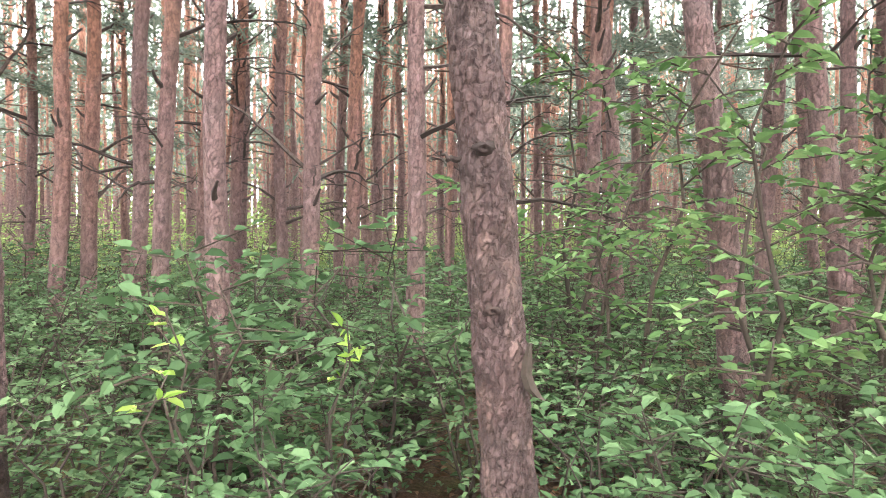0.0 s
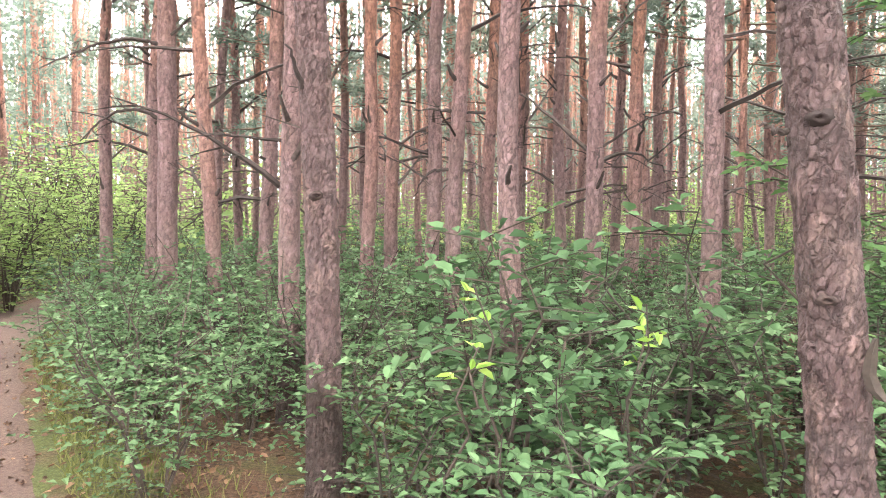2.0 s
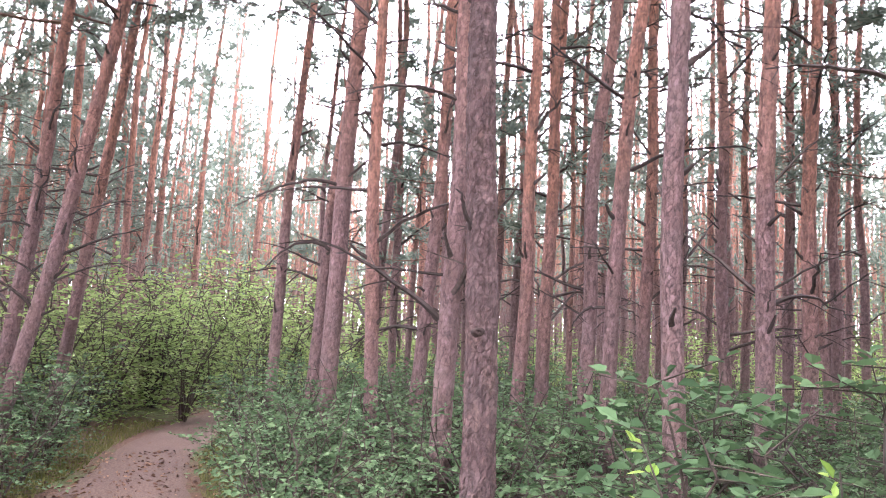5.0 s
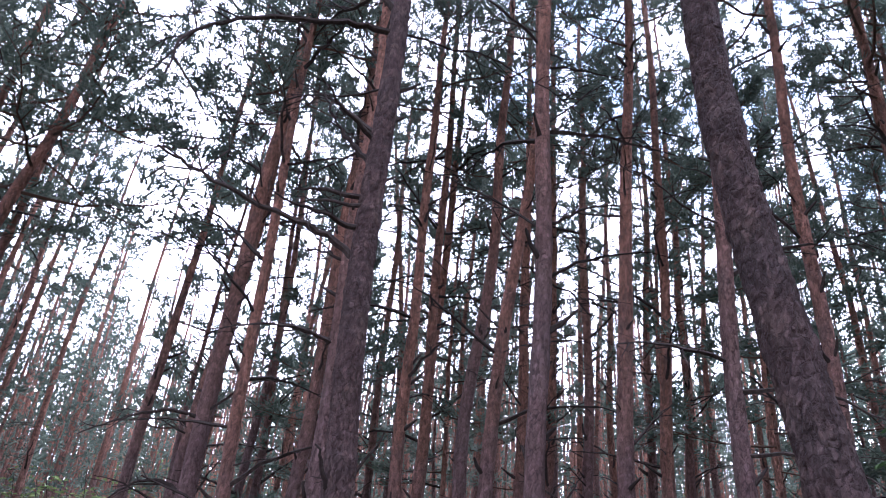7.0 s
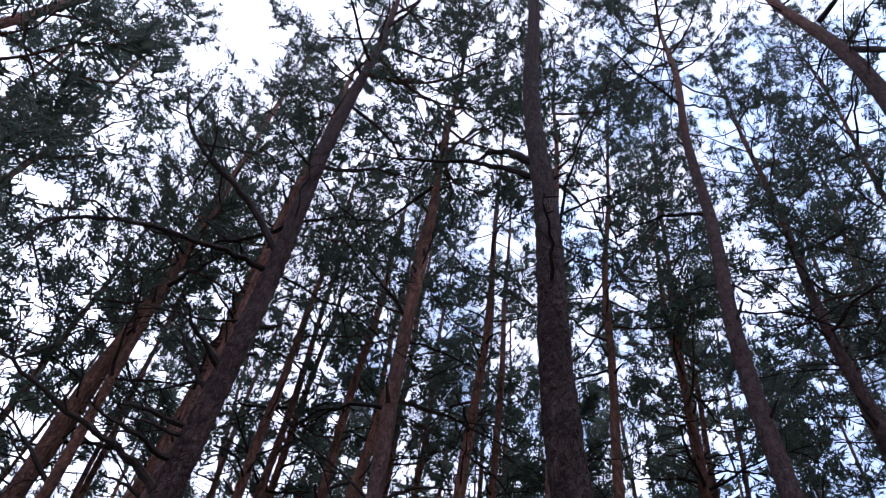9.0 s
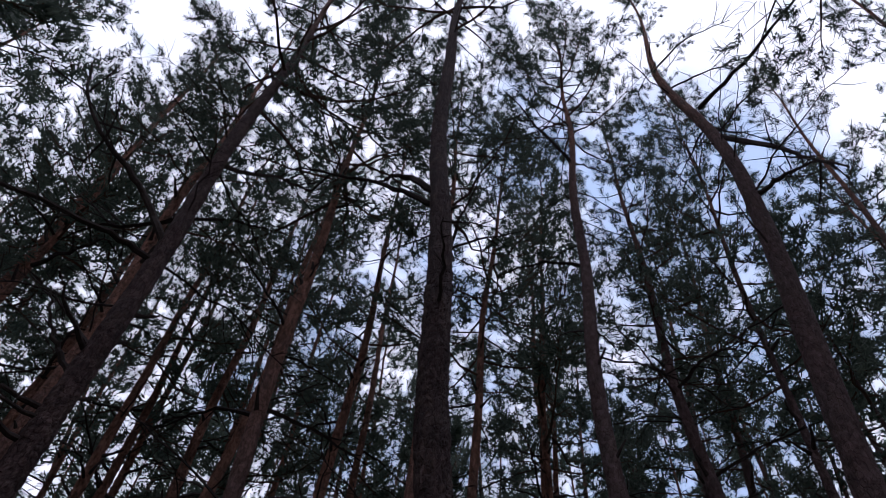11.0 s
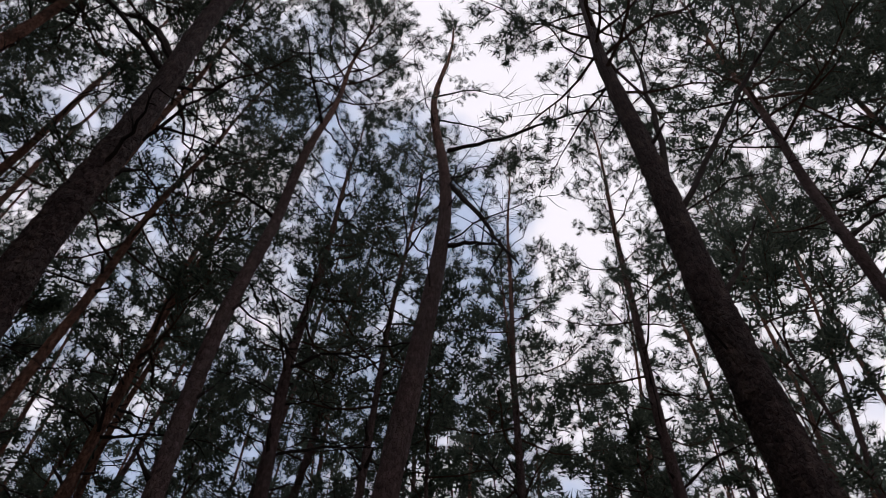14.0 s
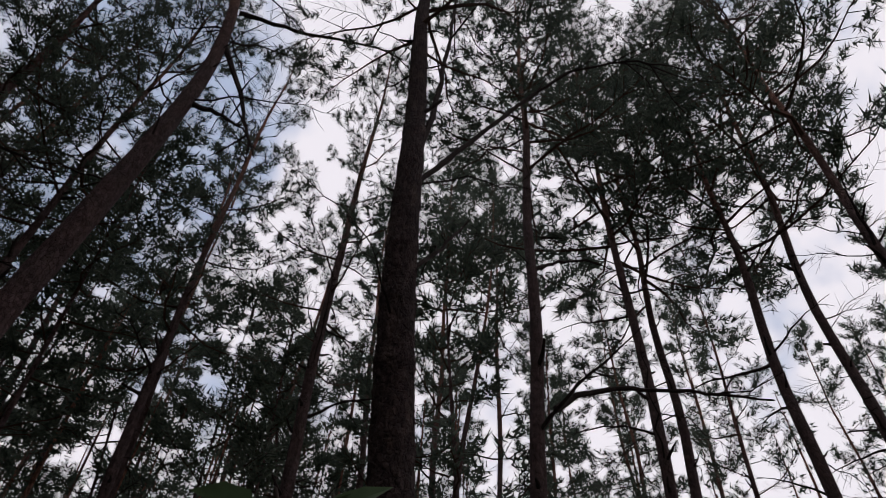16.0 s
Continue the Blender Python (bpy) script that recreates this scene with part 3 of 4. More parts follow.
shrub_kind("sapling", "slender broadleaved sapling with fresh green leaves", "sapling",
           [shrub_meshes(380 + i, 3.0, 2.1, 2, 460, 0.088, 0.046, LEAF_SAPLING, 0.3, 0.35, 0, True) for i in range(3)])
shrub_kind("near_sapling", "young broadleaved sapling with large drooping leaves", "sapling",
           [shrub_meshes(391, 2.35, 0.75, 2, 70, 0.130, 0.055, LEAF, 0.55, 0.35, 9, True)])
shrub_kind("shoots", "bush with lime-green young shoots", "bush",
           [shrub_meshes(395 + i, 1.25, 0.35, 2, 14, 0.070, 0.028, LEAF_SHOOT, 0.85, 0.9, 3, True) for i in range(2)])


def shrub(kind, x, y, size, turn, variant):
    label, category, variants = SHRUBS[kind]
    wood, green = variants[variant % len(variants)]
    ob = thing("sapling" if "sapling" in kind else "bush", x, y, 0.0, label, category, "undergrowth")
    ob.matrix_basis = pose(x, y, ground_height(x, y) - 0.03, 0, 0, turn) @ Matrix.Diagonal((size, size, size, 1))
    if isinstance(wood, list):
        for name, me in wood:
            part(name, me, ob)
    else:
        part("branchwork", wood, ob)
    part("foliage", green, ob)
    return ob


def polar(distance, bearing):
    return distance * math.sin(radians(bearing)), distance * math.cos(radians(bearing))


# ---------------------------------------------------------------- ground and track
def track_centre(s):
    """The middle of the dirt track, s metres along it; it passes behind the standing point and bends away to the right of its far end."""
    s = np.asarray(s, float)
    x = -0.34 - 0.76 * s
    y = -1.3 + 0.65 * s + 0.075 * np.clip(s - 10, 0, 40) ** 2
    return x, y


TRACK_S = np.linspace(-14, 26, 161)
TRACK_X, TRACK_Y = track_centre(TRACK_S)


def track_distance(x, y):
    return float(np.min(np.hypot(TRACK_X - x, TRACK_Y - y)))


def ground_height(x, y):
    h = 0.05 * noise.noise((x * 0.45, y * 0.45, 0.3)) + 0.02 * noise.noise((x * 1.7, y * 1.7, 4.1))
    d = track_distance(x, y) if abs(x) < 32 and abs(y) < 32 else 9.0
    k = min(1.0, max(0.0, (d - 0.9) / 1.2))
    return h * k - 0.05 * (1 - k)


def build_ground():
    near = np.arange(-16, 16.01, 0.25)
    far = np.array([20, 26, 34, 48, 70, 110, 180, 300, 600.0])
    axis = np.concatenate([-far[::-1], near, far])
    n = len(axis)
    v = [(x, y, ground_height(x, y)) for y in axis for x in axis]
    f = [(j * n + i, j * n + i + 1, (j + 1) * n + i + 1, (j + 1) * n + i) for j in range(n - 1) for i in range(n - 1)]
    tagged(new("ground", mesh_of("ground", v, f, FLOOR, True)), "forest floor of brown needles, fallen leaves and moss", "ground", kind="structure")


def build_track():
    rng = np.random.default_rng(7)
    v, f = [], []
    m = 11
    for k, s in enumerate(TRACK_S):
        x, y = TRACK_X[k], TRACK_Y[k]
        tx, ty = (track_centre(s + 0.1)[0] - x) / 0.1, (track_centre(s + 0.1)[1] - y) / 0.1
        ln = math.hypot(tx, ty)
        nx, ny = -ty / ln, tx / ln
        half = 1.10 - 0.55 * min(1.0, max(0.0, (s - 4.0) / 5.5)) + 0.16 * noise.noise((s * 0.6, 1.0, 0)) + 0.06 * noise.noise((s * 2.3, 5.0, 0))
        for i in range(m):
            q = -1 + 2 * i / (m - 1)
            rut = -0.03 * math.exp(-((abs(q) - 0.5) / 0.18) ** 2)
            edge = -0.06 if i in (0, m - 1) else 0.0
            v.append((x + nx * q * half, y + ny * q * half, -0.022 + rut + edge + 0.012 * noise.noise((s * 3, q * 4, 2))))
    for k in range(len(TRACK_S) - 1):
        for i in range(m - 1):
            a = k * m + i
            f.append((a, a + 1, a + m + 1, a + m))
    tagged(new("road", mesh_of("road", v, f, ROAD, True)), "bare pinkish-brown dirt track strewn with leaves", "dirt track", kind="structure")


build_ground()
build_track()

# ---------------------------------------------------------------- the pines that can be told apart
leaning = pine(2.35, 0.208, 13.5, ((0.0, 7.6), (0.8, 6.0), (1.6, 4.4), (2.3, 2.0), (2.8, 1.0), (3.3, -0.5), (4.3, -2.4), (5.6, -3.8), (7.5, -5.8), (9.5, -4.5)), near=True, dead=8, long_dead=3, crown=0.36, limbs=36, spread=1.3, bark=BARK_OLD_SHADED,
     label="slightly leaning Scots pine with scaly grey-brown bark")
straight = pine(3.6, 0.20, 14.0, ((0.0, -33.4), (2.5, -33.8), (4.5, -34.8), (6.5, -34.3), (9.5, -33.8), (14, -33.5)), near=True, dead=14, long_dead=6, crown=0.45, limbs=40, spread=1.4,
     label="straight Scots pine beside the track with bare side branches")
twin = pine(5.3, 0.185, 14.0, ((0.0, -35.7), (2.0, -35.3), (4.0, -34.8), (8, -35.0)))
pine(7.5, 0.17, 14.5, ((0.0, -37.6), (2.3, -36.3), (5.6, -35.5), (9, -35.2)))
pine(12.0, 0.16, 14.5, ((0.0, -38.6), (4.6, -38.8), (7.8, -39.8)))
pine(6.6, 0.15, 14.0, ((0.0, -40.6), (3.3, -41.8), (5.5, -42.1), (9, -42.3)))
arched = pine(7.5, 0.225, 15.0, ((0.0, -44.3), (3.5, -44.0), (6.0, -43.4), (8.1, -42.6), (14, -42.2)), dead=18, long_dead=9, limbs=46, crown=0.55, spread=1.35)
pine(10.0, 0.17, 14.0, ((0.0, -48.3), (3.3, -48.1), (6.8, -47.1), (10, -46.6)), limbs=52, spread=1.4)
pine(9.0, 0.18, 14.5, ((0.0, -45.4), (3.4, -44.6), (6.0, -42.9), (9, -42.2)), limbs=52, spread=1.4)
pine(6.3, 0.21, 15.0, ((0.0, -80.0), (5.0, -75.5), (10, -67.0), (14, -62.0)), spread=1.7, limbs=60, crown=0.6, label="old Scots pine leaning over the track with a broad crown")
pine(10.0, 0.20, 15.0, ((0.0, -67.2), (0.9, -66.6), (3.7, -65.6), (6.5, -65.1), (10, -64.0)), limbs=60, crown=0.65, spread=1.7)
pine(9.0, 0.19, 15.0, ((0.0, -66.8), (0.8, -66.2), (2.3, -64.3), (3.6, -63.4), (5.3, -61.8), (6.3, -60.9), (10, -58.5)), limbs=60, crown=0.65, spread=1.7)
pine(11.0, 0.19, 14.5, ((0.0, -63.4), (4.0, -61.5), (8, -60.0)))
pine(16.0, 0.19, 14.5, ((0.0, -58.8), (4.0, -58.0)))
pine(11.0, 0.16, 14.0, ((0.0, -30.7), (4.5, -30.2)))
pine(7.4, 0.165, 14.0, ((0.0, -29.2), (2.6, -28.4), (6.0, -28.2), (10, -27.9)))
pine(9.0, 0.17, 14.5, ((0.0, -26.9), (3.7, -26.4), (6.0, -25.7), (10, -25.0)))
pine(7.5, 0.18, 14.5, ((0.0, -23.8), (3.3, -23.1), (5.3, -21.8), (6.2, -21.2), (10, -20.5)), limbs=28)
kinked = pine(6.5, 0.165, 14.5, ((0.0, -22.1), (2.5, -21.6), (3.5, -21.2), (4.3, -20.1), (5.6, -18.4), (8, -17.5)), dead=24, long_dead=10, limbs=28)
pine(8.9, 0.18, 14.5, ((0.0, -19.1), (3.4, -18.4), (4.4, -18.2)))
slim = pine(4.5, 0.165, 14.0, ((0.0, -17.4), (2.6, -17.9), (4.3, -17.4), (6.5, -17.5), (10, -17.4)), dead=26, long_dead=6, limbs=54, crown=0.42, spread=1.5)
pine(11.0, 0.18, 14.5, ((0.0, -16.0), (4.3, -15.6)))
pine(6.5, 0.185, 14.5, ((0.0, -10.7), (3.3, -10.2), (5.5, -9.4), (7.7, -8.0)), limbs=26)
pine(8.5, 0.19, 14.5, ((0.0, -7.3), (3.2, -6.9), (6.6, -5.9)), limbs=28)
pine(11.0, 0.17, 14.5, ((0.0, -8.3), (5.0, -7.9), (8.1, -7.1)))
pine(11.0, 0.17, 14.5, ((0.0, -5.2), (4.5, -5.0), (6.3, -4.8)))
pine(4.8, 0.15, 13.5, ((0.0, -1.7), (1.3, -1.9), (2.7, -1.9), (4.3, -1.6), (5.4, -0.8), (9, 0.2)), limbs=38, crown=0.36, spread=1.35)
pine(14.0, 0.16, 14.5, ((0.0, 9.2), (5.8, 8.6)))
pine(8.0, 0.18, 14.5, ((0.0, 15.0), (2.1, 14.2), (4.0, 13.3), (8, 12.4)))
pine(4.2, 0.19, 13.8, ((0.0, 24.6), (0.8, 23.5), (1.6, 22.3), (2.8, 20.5), (4.4, 18.2), (6.2, 18.5), (9.0, 20.0), (12, 21.5)), label="slim Scots pine with a full green top", crown=0.30, limbs=46, spread=1.25, dead=16)
pine(11.0, 0.17, 14.5, ((0.0, 29.2), (1.8, 28.4), (4.6, 27.0)))
pine(5.8, 0.19, 13.0, ((0.0, 31.5), (1.8, 29.7), (3.1, 28.3), (7, 26.8)), crown=0.5, limbs=48, spread=1.3)
pine(8.3, 0.19, 14.0, ((0.0, 31.9), (2.1, 31.0), (3.9, 30.0), (7.0, 30.6), (13, 33.0)), crown=0.58, limbs=60, spread=1.35)
pine(11.0, 0.17, 14.0, ((0.0, 33.1), (4.6, 32.3)))
pine(9.3, 0.17, 14.0, ((0.0, -12.6), (3.4, -12.9)))
pine(8.3, 0.18, 14.0, ((0.0, -26.9), (3.9, -26.4)))
pine(9.3, 0.18, 14.0, ((0.0, -16.7), (4.4, -15.8)))
pine(7.0, 0.155, 14.3, ((0.0, 12.6), (7.2, 12.6), (10, 13.6), (13, 15.0)), crown=0.55, limbs=64, spread=1.25)
pine(6.0, 0.15, 14.3, ((0.0, 5.4), (6.0, 5.2), (8.5, 5.9), (12.5, 9.2)), crown=0.5, limbs=60, spread=1.3)
pine(13.0, 0.17, 14.5, ((0.0, -11.0), (7.7, -10.7), (11, -10.5)))
pine(9.0, 0.15, 15.0, ((0.0, 13.6), (12, 13.8)), crown=0.55)
pine(9.0, 0.18, 14.0, ((0.0, 25.0), (7.6, 27.2), (11, 28.6)))
pine(6.2, 0.13, 14.0, ((0.0, 37.0), (7.0, 36.5), (13, 38.5)), crown=0.52, limbs=60, spread=1.35)
crooked = pine(4.0, 0.26, 13.5, ((0.0, 37.4), (3.9, 38.6), (5.2, 40.2), (6.6, 42.2), (8.0, 42.8), (9.6, 40.2), (10.1, 38.0), (11.5, 39.5), (12.6, 41.0)), crown=0.26, limbs=9, dead=16, long_dead=9, spread=0.7,
     label="crooked Scots pine with a bent trunk and a thin top")
pine(12.0, 0.16, 14.0, ((0.0, 37.0), (9.5, 37.8), (13, 39.0)))
pine(7.0, 0.16, 14.2, ((0.0, 53.0), (9.0, 51.6), (13, 52.2)), crown=0.55)
pine(6.5, 0.20, 14.4, ((0.0, 66.6), (8.3, 66.2), (13, 67.4)), crown=0.55)
thick = pine(2.9, 0.285, 13.5, ((0.0, 79.5), (3.2, 77.6), (4.4, 76.4), (6.0, 74.5), (8.0, 74.0), (10, 73.4)), near=True, crown=0.44, dead=10, long_dead=3, spread=1.5, limbs=46, bark=BARK_OLD_SHADED, label="thick close Scots pine, dark against the sky")
pine(11.0, 0.17, 18.0, ((0.0, 78.4), (8.0, 78.7), (13, 78.9)), limbs=44, crown=0.36, spread=1.5)
pine(12.0, 0.17, 18.5, ((0.0, 84.4), (10.0, 84.7)), limbs=44, crown=0.36, spread=1.5)
long_armed = pine(5.0, 0.185, 14.5, ((0.0, 89.2), (4.5, 89.6), (7.0, 90.2), (10, 90.8), (14, 91.0)), limbs=44, crown=0.42, spread=1.6, dead=14, long_dead=7, label="straight Scots pine with a long low side branch")
pine(13.0, 0.16, 14.5, ((0.0, 97.2), (10, 97.0), (13, 96.0)))
pine(7.0, 0.18, 16.0, ((0.0, 100.0), (6.9, 100.0), (10.3, 99.5)), limbs=50, crown=0.45, spread=1.65)
pine(8.0, 0.18, 16.0, ((0.0, 101.8), (9.8, 101.8)), limbs=50, crown=0.45, spread=1.65)
pine(12.0, 0.16, 14.0, ((0.0, 105.2), (11.0, 106.2)))
pine(7.5, 0.18, 16.0, ((0.0, 111.4), (8.0, 111.6), (10.5, 112.0)), limbs=50, crown=0.45, spread=1.65)
pine(7.5, 0.18, 16.0, ((0.0, 117.0), (8.2, 116.6), (12, 117.8)), limbs=50, crown=0.45, spread=1.65)
pine(6.4, 0.18, 15.0, ((0.0, 124.5), (8.0, 123.5), (13, 122.5)), limbs=42, crown=0.40, spread=1.6)

# bare branches that stand out against the sky, as (height, bearing) along each branch
def bare_branch(tree, distance, deeper, radius, points, twigs=6, living=False):
    rng = np.random.default_rng(int(distance * 100 + points[0][0] * 77 + len(points)))
    base = tree.matrix_basis.translation
    k = len(points)
    p = []
    for i, (z, bearing) in enumerate(points):
        x, y = polar(distance + deeper * i / (k - 1), bearing)
        p.append((x - base.x, y - base.y, z))
    p = np.array(p)
    u = np.linspace(0, k - 1, 4 * k)
    q = np.stack([np.interp(u, np.arange(k), p[:, j]) for j in range(3)], 1)
    q[1:-1] = (q[:-2] + 2 * q[1:-1] + q[2:]) / 4
    q[2:] += rng.normal(0, 0.006, (len(q) - 2, 3))
    h = Heap()
    t = np.linspace(0, 1, len(q))
    put_tube(h, q, radius * (1 - 0.75 * t), 7, 0.06, rng)
    span = float(np.sum(np.linalg.norm(np.diff(p, axis=0), axis=1)))
    for _ in range(twigs):
        i = int(rng.integers(len(q) // 3, len(q) - 1))
        along = unit(q[min(i + 1, len(q) - 1)] - q[i - 1])
        d = unit(along * 0.7 + rng.normal(0, 0.6, 3))
        ln = rng.uniform(0.12, 0.34) * span
        m = q[i] + d * ln * 0.5 + rng.normal(0, 0.03, 3)
        end = q[i] + d * ln + np.array([0, 0, rng.uniform(-0.06, 0.06)])
        put_tube(h, [q[i], m, end], [radius * 0.30, radius * 0.2, radius * 0.09], 4)
        d2 = unit(d + rng.normal(0, 0.6, 3))
        put_tube(h, [m, m + d2 * ln * 0.4], [radius * 0.18, radius * 0.08], 3)
    return part("dead_branch", h.mesh("dead_branch", DEAD), tree)


bare_branch(long_armed, 5.0, 0.6, 0.036, ((5.09, 91.6), (5.34, 94.0), (5.44, 97.9), (5.38, 104.4), (5.21, 110.8)), 5)
bare_branch(long_armed, 5.0, 0.5, 0.024, ((6.86, 90.6), (7.10, 93.3), (7.25, 96.5), (7.21, 99.1)), 5)
bare_branch(crooked, 4.0, -0.4, 0.028, ((9.08, 42.0), (9.20, 50.7), (9.28, 59.5), (9.17, 66.0), (8.79, 70.8)), 8)
bare_branch(crooked, 4.0, -0.3, 0.034, ((8.28, 43.0), (7.62, 47.3), (7.02, 50.1), (6.42, 53.4)), 6)
bare_branch(crooked, 4.0, -0.3, 0.030, ((7.1, 42.4), (7.0, 47.0), (6.7, 51.0)), 6)
bare_branch(crooked, 4.0, 0.2, 0.016, ((10.6, 38.6), (11.2, 46.0), (11.0, 54.0)), 9)
bare_branch(crooked, 4.0, 0.2, 0.016, ((9.9, 38.2), (10.0, 46.0), (9.7, 55.0)), 9)
bare_branch(thick, 2.9, 0.8, 0.026, ((5.48, 75.4), (6.29, 82.9), (7.12, 90.7), (7.89, 99.2), (7.95, 109.9), (7.59, 116.1)), 9)
bare_branch(thick, 2.9, 0.2, 0.036, ((5.3, 74.6), (6.6, 77.6), (8.2, 79.2), (10.4, 80.5)), 5)
bare_branch(thick, 2.9, 0.3, 0.022, ((4.6, 76.0), (5.0, 80.0), (5.5, 83.5)), 4)
bare_branch(straight, 3.6, 0.0, 0.026, ((3.44, -34.6), (3.55, -37.4), (3.63, -40.1), (3.69, -45.4), (3.80, -50.7), (3.86, -54.2)), 8)
bare_branch(straight, 3.6, 0.2, 0.022, ((4.11, -34.8), (4.28, -37.2), (4.47, -39.0), (4.74, -40.6)), 5)
bare_branch(straight, 3.6, -0.2, 0.016, ((3.81, -34.8), (3.75, -37.8), (3.68, -41.6)), 4)
bare_branch(straight, 3.6, 0.3, 0.032, ((5.41, -34.6), (5.75, -38.3), (5.99, -42.5), (6.17, -47.3), (6.44, -50.9), (6.90, -53.3)), 10)
bare_branch(straight, 3.6, -0.3, 0.024, ((5.21, -34.6), (5.17, -39.3), (5.05, -43.6), (4.87, -49.2), (4.65, -53.0), (4.43, -55.2), (4.13, -55.7)), 10)
bare_branch(straight, 3.6, -0.3, 0.020, ((4.29, -34.8), (4.38, -38.8), (4.45, -41.3)), 4)
bare_branch(straight, 3.6, 0.1, 0.020, ((3.87, -34.8), (3.91, -39.3), (3.90, -41.7)), 4)
bare_branch(straight, 3.6, -0.2, 0.020, ((3.65, -34.8), (3.67, -39.2), (3.66, -43.6)), 4)
bare_branch(straight, 3.6, -0.15, 0.020, ((2.11, -34.2), (2.24, -35.3), (2.38, -36.3)), 0)
bare_branch(twin, 5.3, 0.0, 0.018, ((4.22, -35.2), (4.28, -37.9), (4.29, -39.5)), 3)
bare_branch(twin, 5.3, 0.0, 0.018, ((3.51, -35.2), (3.56, -38.1), (3.59, -39.9)), 3)
bare_branch(leaning, 2.35, 0.3, 0.024, ((5.36, -3.8), (5.56, -7.9), (5.72, -13.7), (5.75, -18.6), (5.74, -25.0)), 4)
bare_branch(leaning, 2.35, 0.2, 0.030, ((5.52, -3.9), (5.79, -8.7), (5.83, -11.6), (5.80, -13.6)), 3)
bare_branch(leaning, 2.35, -0.05, 0.014, ((1.83, 2.2), (1.84, 0.8), (1.85, -0.2)), 0)
bare_branch(arched, 7.5, 0.0, 0.022, ((2.46, -44.3), (2.57, -45.8), (2.55, -47.4), (2.43, -48.7), (2.23, -50.0)), 4)
bare_branch(arched, 7.5, 0.0, 0.022, ((3.21, -44.2), (3.24, -46.8), (3.16, -48.6), (3.02, -50.7), (2.89, -52.4)), 5)
bare_branch(kinked, 6.5, 0.0, 0.018, ((2.51, -21.8), (2.53, -23.5), (2.52, -25.1)), 2)
bare_branch(kinked, 6.5, 0.0, 0.018, ((1.97, -22.0), (1.97, -23.5), (1.88, -24.5), (1.73, -25.0)), 2)
bare_branch(kinked, 6.5, 0.0, 0.014, ((1.97, -21.5), (1.96, -20.4), (1.90, -19.7)), 2)
bare_branch(slim, 4.5, 0.0, 0.020, ((4.29, -17.6), (4.33, -16.0), (4.45, -13.5), (4.47, -10.3)), 4)


def knot(tree, distance, z, bearing, size):
    """The rim and dark hollow of a shed branch on the near bark."""
    rng = np.random.default_rng(int(z * 100))
    base = tree.matrix_basis.translation
    x, y = polar(distance, bearing)
    h = Heap()
    a = np.linspace(0, 2 * np.pi, 14, endpoint=False)
    rings = ((1.9, -0.016), (1.3, -0.001), (0.85, 0.009), (0.50, 0.004), (0.10, -0.006))
    v = []
    out = unit(np.array([-x, -y, 0.0]))
    side = np.cross([0, 0, 1.0], out)
    for r, lift in rings:
        rr = size * r * (1 + rng.normal(0, 0.16, 14))
        v.append(np.array([x - base.x, y - base.y, z]) + (np.cos(a) * rr)[:, None] * side + (np.sin(a) * rr * 0.62)[:, None] * np.array([0, 0, 1.0]) + out * lift)
    f = [(i * 14 + j, i * 14 + (j + 1) % 14, (i + 1) * 14 + (j + 1) % 14, (i + 1) * 14 + j) for i in range(4) for j in range(14)]
    f.append(tuple(4 * 14 + j for j in range(14)))
    h.put(np.concatenate(v), np.array(f[:-1]))
    part("knot", h.mesh("knot", KNOT, True), tree, None, "dark knot of a shed branch")


knot(leaning, 2.25, 1.86, 3.7, 0.022)
knot(leaning, 2.25, 1.33, 4.6, 0.018)
knot(straight, 3.51, 1.66, -33.9, 0.022)

def bark_flap(tree, distance, points):
    """A torn strip of bark that stands off the trunk, as (height, bearing, width) from its root down."""
    base = tree.matrix_basis.translation
    v = []
    for z, bearing, width in points:
        x, y = polar(distance, bearing)
        out = unit(np.array([-x, -y, 0.0]))
        side = np.cross(out, [0, 0, 1.0])
        c = np.array([x - base.x, y - base.y, z])
        v += [c - side * width, c + out * 0.012, c + side * width, c - out * 0.010]
    f = [(4 * i + j, 4 * i + (j + 1) % 4, 4 * i + 4 + (j + 1) % 4, 4 * i + 4 + j) for i in range(len(points) - 1) for j in range(4)]
    f += [(3, 2, 1, 0), tuple(4 * len(points) - 4 + j for j in range(4))]
    part("bark_flap", mesh_of("bark_flap", v, f, STEM), tree, None, "torn strip of dark brown bark")


bark_flap(leaning, 2.27, ((1.225, 7.7, 0.006), (1.175, 7.5, 0.016), (1.12, 7.4, 0.018), (1.074, 7.8, 0.022), (1.048, 8.4, 0.014), (1.04, 8.9, 0.004)))

# the rest of the forest
rng = np.random.default_rng(11)
tries = 0
while len(PINES) < 152 and tries < 9000:
    tries += 1
    d = math.sqrt(rng.uniform(8.5 ** 2, 18.0 ** 2))
    bearing = rng.uniform(-100, 142)
    if (bearing > 84 and (d < 13 or rng.random() < 0.6)) or (18 < bearing < 76 and rng.random() < 0.68):
        continue
    x, y = polar(d, bearing)
    if track_distance(x, y) < 2.0 or (-62 < bearing < -50 and d < 14):
        continue
    if any((x - a) ** 2 + (y - b) ** 2 < 1.35 ** 2 for a, b in PINES):
        continue
    pine(d, rng.uniform(0.13, 0.20), rng.uniform(13.0, 15.8), ((0.0, bearing), (6.0, bearing + rng.normal(0, 0.9)), (12.0, bearing + rng.normal(0, 1.3))),
         dead=5, crown=rng.uniform(0.42, 0.56), far=True, spread=1.15, long_dead=2)


